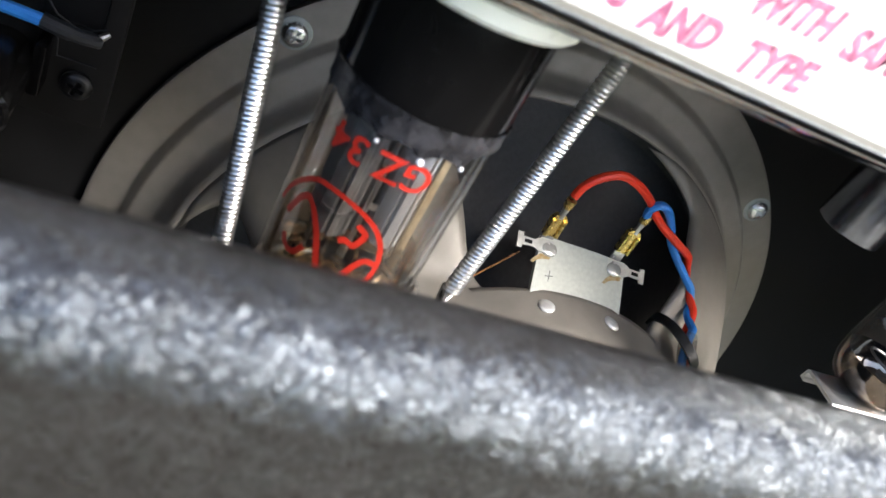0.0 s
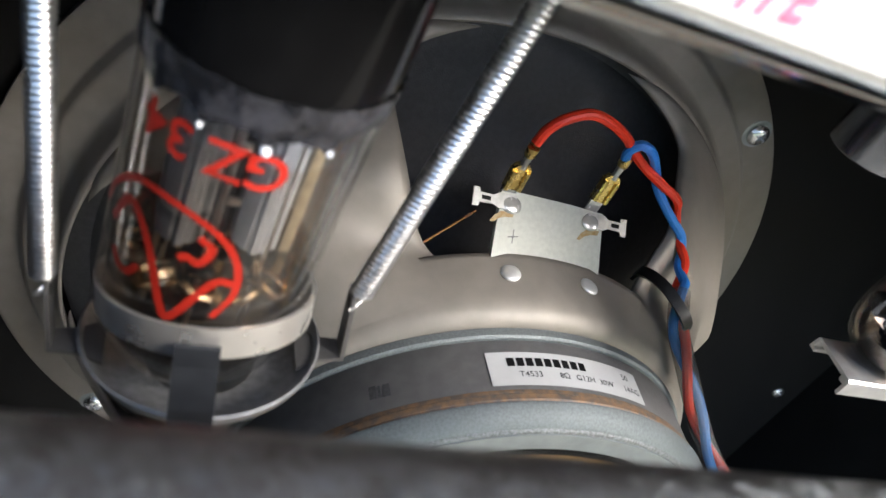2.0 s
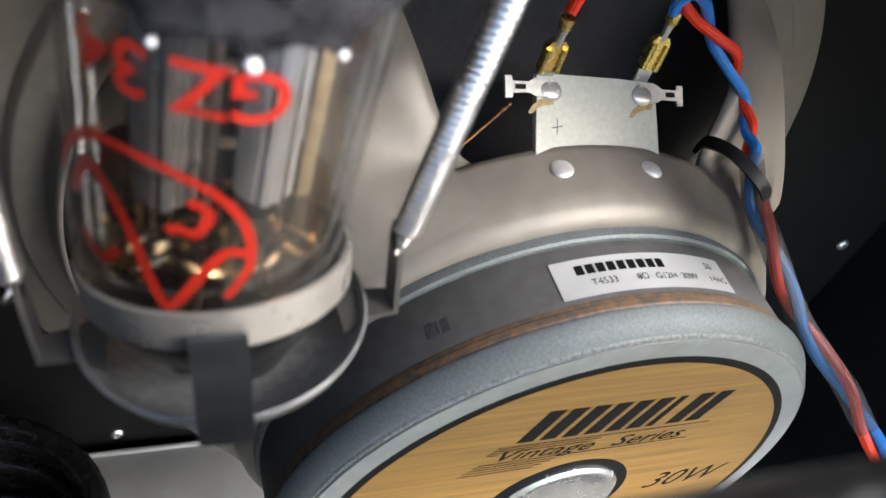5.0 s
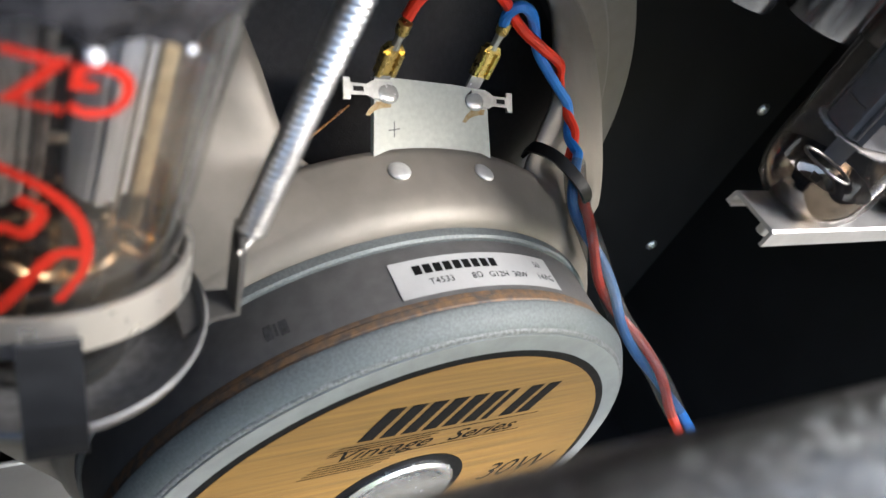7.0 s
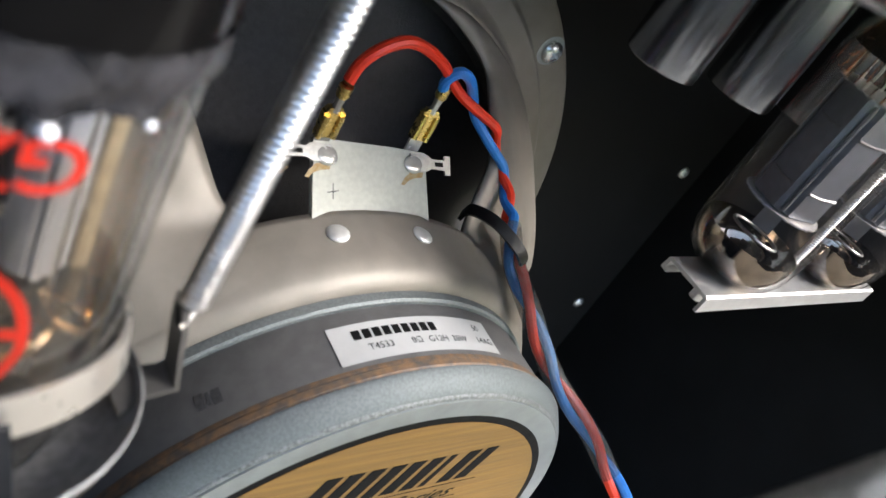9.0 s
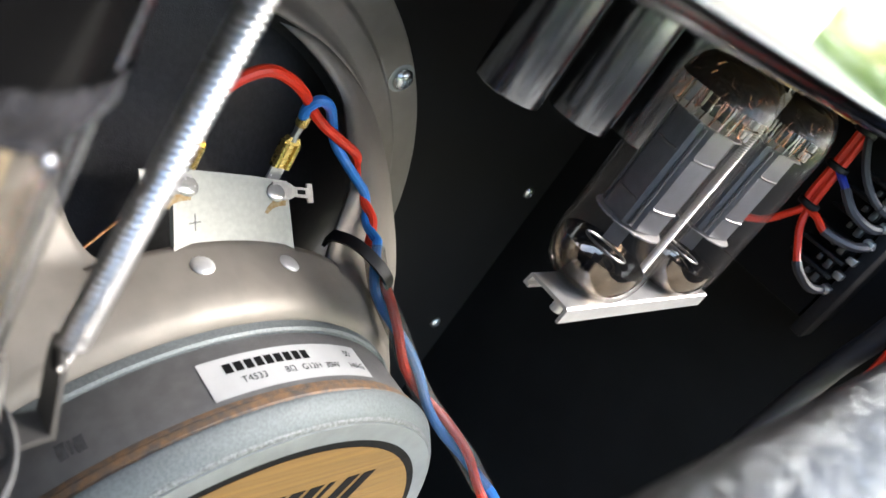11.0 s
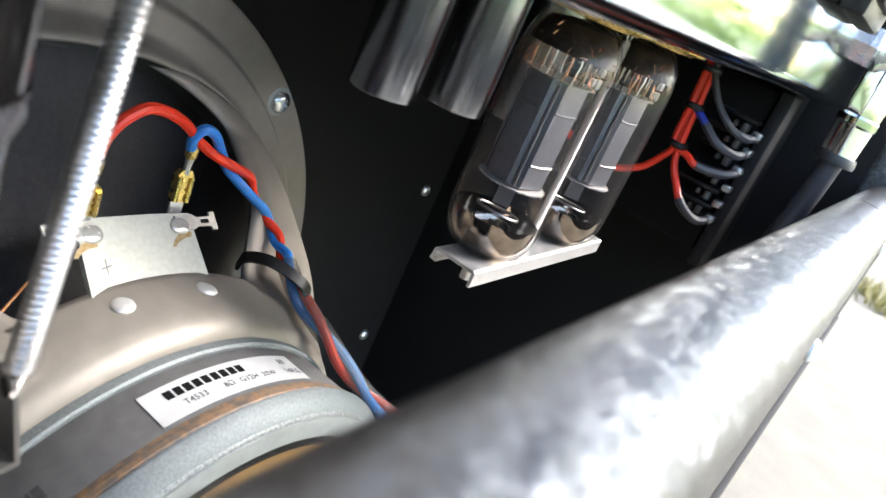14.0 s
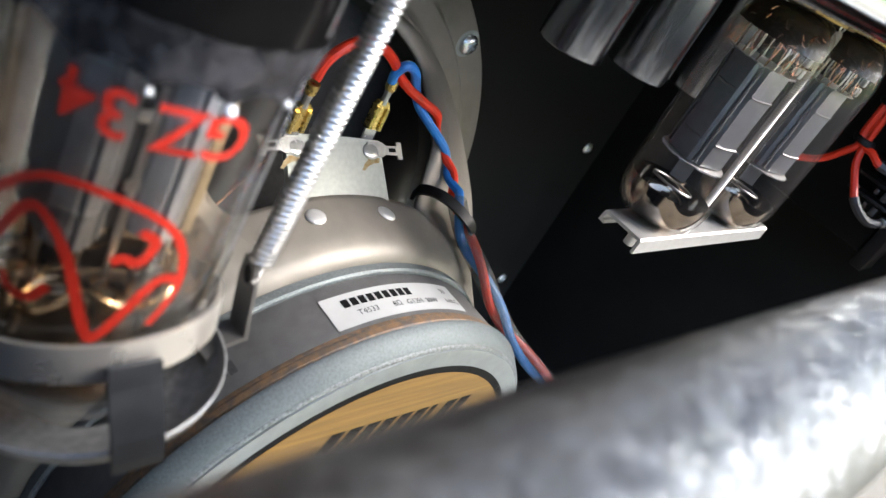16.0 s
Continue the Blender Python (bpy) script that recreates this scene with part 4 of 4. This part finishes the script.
def output_valve(cx, cy):
    v = empty("output_valve", cx, cy, CZ, "small smoked glass output valve with grey plates hanging base up", "valve", "pair of output valves")
    r = 13.1
    o = [(r - 3.6, 182.4), (r - 2.2, 180.6), (r - 0.8, 177.2), (r, 172.5), (r, 128.0), (r - 0.5, 124.0), (r - 2.0, 120.2), (r - 5, 117.4), (r - 8.5, 116.2), (0.1, 115.8)]
    i = [(0.1, 116.7), (r - 8.5, 117.1), (r - 5.5, 118.2), (r - 2.8, 120.8), (r - 1.4, 124.3), (r - 0.9, 128.0), (r - 0.9, 172.5), (r - 1.7, 176.8), (r - 3.1, 180.0), (r - 4.5, 181.6)]
    part("glass_bulb", lathe([(2, 184.4), (r - 6, 184.0)] + o + i + [(r - 6.5, 183.0), (2, 183.4)], cx, cy, 0, "Z", 72, closed=True), SMOKE, v, "smoky glass bulb")
    part("getter_flash", lathe([(r - 1.05, 128.5), (r - 1.2, 126.0), (r - 1.6, 124.0), (r - 3.0, 121.0), (r - 5.7, 118.5), (r - 8.6, 117.4), (0.1, 117.0)], cx, cy, 0, "Z", 48, caps=False), GETTER, v, "dark mirror getter flash")
    part("getter_ring", sweep([(cx + 6.0 * math.cos(k * math.pi / 16), cy + 6.0 * math.sin(k * math.pi / 16), 129.2 - 0.9 * math.cos(k * math.pi / 16)) for k in range(33)], 0.38, 6), ANODE, v, "bright tilted getter ring")
    part("getter_plate", prism([(-2.3, 0), (2.3, 0), (2.3, 6.5), (-2.3, 6.5)], lambda a, b, d: (cx - 2.6 + 0.39 * a - 0.92 * d, cy - 1.1 - 0.92 * a - 0.39 * d, 131.8 + b), 0.4), ANODE_LIGHT, v, "grey getter plate", smooth=False)
    ca = radians(-12)

    def place(u, w, h):
        return (cx + u * math.cos(ca) - w * math.sin(ca), cy + u * math.sin(ca) + w * math.cos(ca), 139 + h)
    outline = [(-7.2, -3.6), (-6.4, -4.6), (-5.0, -5.0), (-4.6, -6.6), (4.6, -6.6), (5.0, -5.0), (6.4, -4.6), (7.2, -3.6), (7.2, 3.6), (6.4, 4.6), (5.0, 5.0), (4.6, 6.6), (-4.6, 6.6), (-5.0, 5.0), (-6.4, 4.6), (-7.2, 3.6)]
    an = part("anode", prism(outline, place, 28.6), ANODE_LIGHT, v, "grey crimped anode", smooth=False)
    for h in (6.5, 21):
        for ends in (((-4.6, -6.75), (4.6, -6.75)), ((-7.35, -3.0), (-7.35, 3.0))):
            (ua, wa), (ub, wb) = ends
            part("anode_rib", sweep([place(ua, wa, h), place((ua + ub) / 2, (wa + wb) / 2, h - 0.3), place(ub, wb, h)], 0.36, 6), ANODE, an)
    for w in (-5.4, 5.4):
        part("anode_seam", sweep([place(-6.0, w, 0.5), place(-6.0, w, 28)], 0.45, 6), ANODE_MID, an)
    for z in (138.2, 167.8):
        bm = bmesh.new()
        pts = []
        for k in range(60):
            rad = (9.5 if k % 2 else 9.0) + 0.6 * noise.noise(Vector((k * 0.9, z, 0)))
            pts.append((rad * math.cos(k * math.pi / 30), rad * math.sin(k * math.pi / 30)))
        part("mica_spacer", prism(pts, lambda a, b, d, z=z: (cx + a, cy + b, z + d), 0.35, bm), MICA, v, smooth=False)
    rnd = random.Random(4)
    for k in range(22):
        a = k * 2 * math.pi / 22 + 0.2
        rad = 6.0 + rnd.uniform(0, 3.2)
        part("lead_wire", sweep([(cx + rad * math.cos(a), cy + rad * math.sin(a), 168), (cx + rad * math.cos(a + 0.06), cy + rad * math.sin(a + 0.06), 171 + rnd.uniform(0, 4)), (cx + rad * 0.95 * math.cos(a), cy + rad * 0.95 * math.sin(a), 178)], rnd.uniform(0.16, 0.3), 6), (COPPER, STEEL, BROWN_FLASH)[k % 3], v)
    bm = bmesh.new()
    for k in range(70):
        a, z = rnd.uniform(0, 2 * math.pi), rnd.uniform(169.5, 180.5)
        b, dz = a + rnd.uniform(0.04, 0.2), rnd.uniform(-1.8, 1.8)

        def skin(ang, h):
            q = float(np.interp(h, [172.5, 176.8, 180.0, 182.0], [r - 1.15, r - 1.75, r - 3.15, r - 5.0]))
            return (cx + q * math.cos(ang), cy + q * math.sin(ang), h)
        sweep([skin(a, z), skin((a + b) / 2, z + dz * 0.9), skin(b, z + dz)], rnd.uniform(0.1, 0.18), 5, bm)
    part("copper_glint", bm, COPPER, v, "bright copper glints in the flash")
    part("top_flash", lathe([(r - 1.3, 174.6), (r - 1.9, 177.0), (r - 3.3, 180.0), (r - 4.8, 181.6), (3, 182.6)], cx, cy, 0, "Z", 48, caps=False), CROWN, v, "speckled dark brown flash near the pins")
    for dx, z, h in ((1.2, 168.8, 2.6), (4.2, 168.8, 2.4), (1.6, 172.0, 2.4), (4.6, 171.8, 2.2), (-1.6, 169.4, 2.0)):
        y = -math.sqrt(9.4 ** 2 - dx ** 2)
        part("insulator", box(cx + dx - 1.2, cx + dx + 1.2, cy + y - 0.5, cy + y + 0.8, z, z + h, 0.35), MICA, v, "pale mica block")
    part("socket", lathe([(9, CZ - 2.6), (13.0, CZ - 2.6), (13.6, CZ - 2.0), (16.6, CZ - 1.8), (17.0, CZ - 1.3), (17.0, CZ), (9, CZ)], cx, cy, 0, "Z", 40), BRASS, v, "yellow plated valve socket")
    return v


v1 = output_valve(EX, EY)
copy_thing(v1, Matrix.Translation(P(EX + 45.0, EY - 1.0, CZ)))

keeper = empty("valve_keeper_bar", 85, -134, 115, "folded aluminium bar under the output valves", "valve clip")
KX0, KX1, KY0, KY1, KZ = 41.5, 128.5, -139.8, -126.5, 117.4
part("bar", prism([(KY0, -4.2), (KY0, 0), (KY0 + 0.6, 0.4), (KY1 - 0.6, 0.4), (KY1, 0), (KY1 + 0.4, -3.2), (KY1 - 1.6, -3.4), (KY1 - 1.4, -2.6), (KY1 - 0.5, -2.4), (KY1 - 0.9, -0.5), (KY0 + 0.9, -0.5), (KY0 + 0.9, -4.2)], lambda u, v, w: (KX0 + w, u, KZ + v), KX1 - KX0), ALU, keeper, "bright folded aluminium bar", smooth=False)
part("spring", coil((82.0, -133.5, KZ + 1), (82.5, -133.5, CZ - 5), 0.95, 0.24, 0.66, step=16, sides=6), STEEL, keeper, "bright coil spring")
part("spring_eye", lathe([(1.6, -0.3), (2.1, 0), (1.6, 0.3), (1.3, 0)], 82.5, -133.5, CZ - 3.2, "Y", 20, closed=True), STEEL, keeper)
part("stud", lathe([(1.6, -6), (1.6, 0), (0.2, 0)], 52, -133, KZ - 1, "Z", 12), ALU, keeper)

# screening cans
for k in range(3):
    kx, ky = 104.5 + 37 * k, -48.8 - 8.2 * k
    can = empty("screening_can", kx, ky, CZ, "tarnished metal screening can over a small valve", "screening can", "row of screening cans")
    part("can", lathe([(9.8, 132), (10.5, 129.9), (12.0, 129.1), (12.7, 129.7), (12.8, 131), (12.8, CZ), (11.4, CZ), (11.4, 132)], kx, ky, 0, "Z", 64), CAN, can)
    part("can_end", lathe([(11.6, 130.6), (0.1, 130.8)], kx, ky, 0, "Z", 40), CAN, can)

# ---------------------------------------------------------------- transformers
pt = empty("mains_transformer", 280, -110, CZ, "black transformer with a strip of soldered tags", "transformer")
part("core", box(262, 300, -150, -70, 100, CZ, 1.5), MATT_BLACK, pt, "black laminated core")
strip = part("tag_strip", box(246, 262, -146, -96, 104, 183, 1), MATT_BLACK, pt, "black moulded tag strip")
part("edge_bar", box(244, 262, -153, -147, 98, 184, 0.8), mat("satin_black_edge", (0.012, 0.012, 0.013), 0.6, var=0.4, scale=500, spec=0.2), pt, "dark grey edge bar")
TAGZ = (162.8, 154.8, 146.3, 137, 129, 121.5)
for k, z in enumerate(TAGZ):
    part("tag", box(239, 247, -149, -145, z - 1.6, z + 1.6, 0.6), TIN, strip, "tinned tag")
    part("barrier", box(236, 246, -146, -126, z + 4.4, z + 6, 0.4), BLACK_PLASTIC, strip)
    part("clip_post", box(238, 244, -142.6, -139.8, z - 0.6, z + 3.6, 0.5), CLIP_STEEL, strip, "small grey clip post")
    part("clip_post", box(239, 245, -137.6, -135.6, z + 0.4, z + 3.0, 0.4), CLIP_STEEL, strip)
tail = empty("hanging_leads", 295, -182, ZB, "two red leads in a blue sleeve hanging behind the back panel", "wiring")
for dy in (0, 2.6):
    part("lead", sweep(spline([(296, -180 + dy, ZB + 1.4), (294, -183 + dy, -100), (291.5, -183 + dy, 20), (289.6, -182 + dy, 84), (288.2, -181 + dy, 108), (287.4, -180.2 + dy, 119), (288, -181.0 + dy, 127.5), (288.6, -183.0 + dy, 133.2), (289.6, -185.4 + dy * 0.4, 137.4)], 8), 1.35, 8), RED_WIRE, tail, "red lead")
part("lead_sleeve", sweep(spline([(288.8, -183.6, 134.6), (290, -186.2, 138.8), (293, -188.2, 141.4), (299, -188.6, 141.6), (305.6, -188, 140)], 8), 2.3, 10), BLUE_WIRE, tail, "blue sleeve over the leads")
loom = empty("wiring_loom", 200, -140, CZ, "red and dark blue wires with grey sleeves tied in a bundle", "wiring")
START = [(226, -119, CZ + 3), (225, -119.7, 180.7), (225, -120.7, 164), (225, -122, 146.3)]
BRANCH = (
    (SLEEVE, 2, [(225, -129.8, 168.9), (228, -139, 162), (236, -145, 160.5), (243, -147.6, 162.8)], 12),
    (NAVY_WIRE, 3, [(225, -127.6, 160), (227, -136, 154), (235, -144, 152), (243, -147.3, 154.8)], 22),
    (RED_WIRE, 4, [(225, -128, 144), (226, -134, 141.5), (234, -144, 142.5), (243, -148.3, 146.3)], 16),
    (RED_WIRE, 4, [(225, -125, 138), (225, -130.5, 130), (226, -136, 123.5), (234, -143, 119), (243, -147.8, 121.5)], 18),
    (RED_WIRE, 4, [(225, -118.3, 138.5), (222, -111, 129), (205, -98, 126), (180, -80, 140)], 0),
)
for k, (material, n0, tail, sleeved) in enumerate(BRANCH):
    off = Vector((0, 0, 0)) if k == 1 else Vector((0.7 * (k % 3) - 0.7, 1.9 * (k % 3) - 1.9, 0)) + Vector((1.2 * (k // 3), 0.8 * (k // 3), 0))
    path = spline([tuple(Vector(p) + off) for p in START[2 if k == 1 else 0:n0]] + tail, 8)
    cut = len(path) - 1 - sleeved
    part("wire", sweep(path[: cut + 1], 1.6, 8), material, loom)
    if sleeved:
        part("sleeve", sweep(path[cut - 1:], 2.0, 8), SLEEVE, loom, "grey heat-shrink sleeve")
        part("solder_end", sweep([path[-3], path[-1]], [2.3, 1.6], 8), SOLDER, loom)
for p in (START[1], START[2], START[3]):
    part("tie", lathe([(4.0, -1.5), (4.7, -0.8), (4.7, 0.8), (4.0, 1.5), (3.4, 0)], p[0] + 0.6, p[1] + 0.3, p[2], "Z", 20, closed=True), BLACK_PLASTIC, loom)

ot = empty("output_transformer", -190, -60, CZ, "black transformer with a screwed cover plate", "transformer")
part("core", box(-240, -156, -58, -14, 86, CZ, 1.5), BLACK_PLASTIC, ot)
cover = part("cover_plate", box(-238, -152, -62, -58, 82, CZ, 1.0), mat("dusty_black_plate", (0.0055, 0.005, 0.005), 0.6, var=0.5, scale=160, spec=0.25), ot, "dusty black cover plate")
screw(-160.4, -62, 93.9, 4.1, cover, BLACK_PLASTIC)
part("bobbin", lathe([(2, -28), (7.2, -28), (8.0, -27), (8.0, -0.6), (7.2, 0), (2, 0)], -177.5, -66, 98.5, "Y", 32), BAKELITE, ot, "glossy black bobbin")
part("bobbin_cheek", box(-170.6, -167.6, -71, -61.8, 92, 106.5, 0.8), BAKELITE, ot)
for pts in ([(-166.9, -62.4, 105.5), (-166.3, -62.4, 100.6), (-156.7, -62.4, 100.7)], [(-172, -63, 117), (-168, -63, 112), (-161.5, -63, 109.4), (-156.5, -63, 112.5)]):
    part("bracket_edge", sweep(pts, 0.22, 6), STRAP, cover, "thin bare metal edge")
part("opening", box(-172, -157, -62.4, -61.4, 110.5, 126, 1.2), INK, cover, "dark opening")
part("blue_wire", sweep(spline([(-215, -76, 118), (-196, -71, 113), (-181, -67, 111.6), (-170, -66, 110.6)], 8), 1.7, 10), BLUE_WIRE, ot)
part("sleeve", sweep(spline([(-170.8, -66, 110.8), (-166, -66, 110), (-161.5, -65, 109.2), (-157, -63.5, 108.8)], 8), [2.1] * 12 + [1.9] * 12 + [1.6], 10), STRAP, ot)
part("solder_end", sweep([(-158, -64, 109.4), (-155.6, -63, 111.4)], [1.2, 0.7], 8), TIN, ot)

# ---------------------------------------------------------------- rear fittings
inlet = empty("mains_switch", 150, CY, 225, "black plastic mains switch with a grey rocker on the chassis", "switch")
part("housing", box(131, 178, CY - 8, CY, 213, 256, 1.5), BLACK_PLASTIC, inlet)
part("rocker", box(137, 173, CY - 10.5, CY - 7.9, 219, 250, 2.0, 4), GREY_PLASTIC, inlet, "dark grey curved rocker")
jack = empty("jack_socket", 250, CY, 214, "chromed threaded jack socket on the chassis", "socket")
part("nut", lathe([(5, 0), (9, 0), (9, -2.5), (7.5, -3.2), (5, -3.2)], 250, CY, 214, "Y", 6), SILVER, jack, smooth=False)
part("thread", lathe([(6.2, 0)] + [(6.2 - 0.5 * (k % 2), -3.2 - 0.6 * k) for k in range(9)] + [(3, -8.2)], 250, CY, 214, "Y", 32), SILVER, jack)
plug = empty("jack_plug", 254, -178, 190, "right-angled chrome jack plug with a grey cable", "plug")
part("head", box(246, 262, -188, -172, 204, 222, 3, 3), CHROME, plug, "chromed plug head")
part("barrel", lathe([(3, 208), (8.0, 208), (8.3, 206), (8.3, 188), (8.8, 187), (8.8, 184), (8.2, 183), (7.8, 170), (3, 170)], 254, -178, 0, "Z", 24), CHROME, plug, "bright chromed barrel", sharp=20)
part("collar", lathe([(3, 166.4), (8.9, 166), (9.3, 168), (8.7, 170.4), (3, 170.4)], 254, -178, 0, "Z", 32), RUBBER, plug, "black rubber ring")
part("cord", sweep(spline([(254, -178, 169), (254, -177, 150), (251, -174, 120), (245, -168, 60), (235, -156, ZB + 5)], 10), 5.0, 14), SLEEVE, plug, "grey cable")

# ---------------------------------------------------------------- bottom of the cabinet
pan = empty("steel_pan", -30, -60, ZB, "shallow grey steel pan on the cabinet floor", "pan")
part("pan", box(-128, 60, -130, -6, ZB, -168, 2, 3), GREY_STEEL, pan)
part("rolled_rim", sweep([(-127, -129, -167.5), (59, -129, -167.5), (59, -7, -167.5), (-127, -7, -167.5), (-127, -129, -167.5)], 1.6, 8), GREY_STEEL, pan, "thin rolled rim")
coilc = empty("coiled_mains_lead", -160, -64, ZB, "coiled black mains lead", "cable")
turns, pts = 9, []
for k in range(turns * 40):
    a = 2 * math.pi * k / 40
    w = 42 + 1.5 * math.sin(a * 0.37) + 1.0 * math.sin(a * 1.31)
    pts.append((-160 + w * math.cos(a), -64 + w * math.sin(a), ZB + 5 + 9.2 * k / 40 + 0.6 * math.sin(a * 2.1)))
part("cord", sweep(pts, 4.5, 12), mat("glossy_black_cord", (0.006, 0.006, 0.0065), 0.26, var=0.2, bump=0.05, spec=0.4), coilc, "glossy black cord")
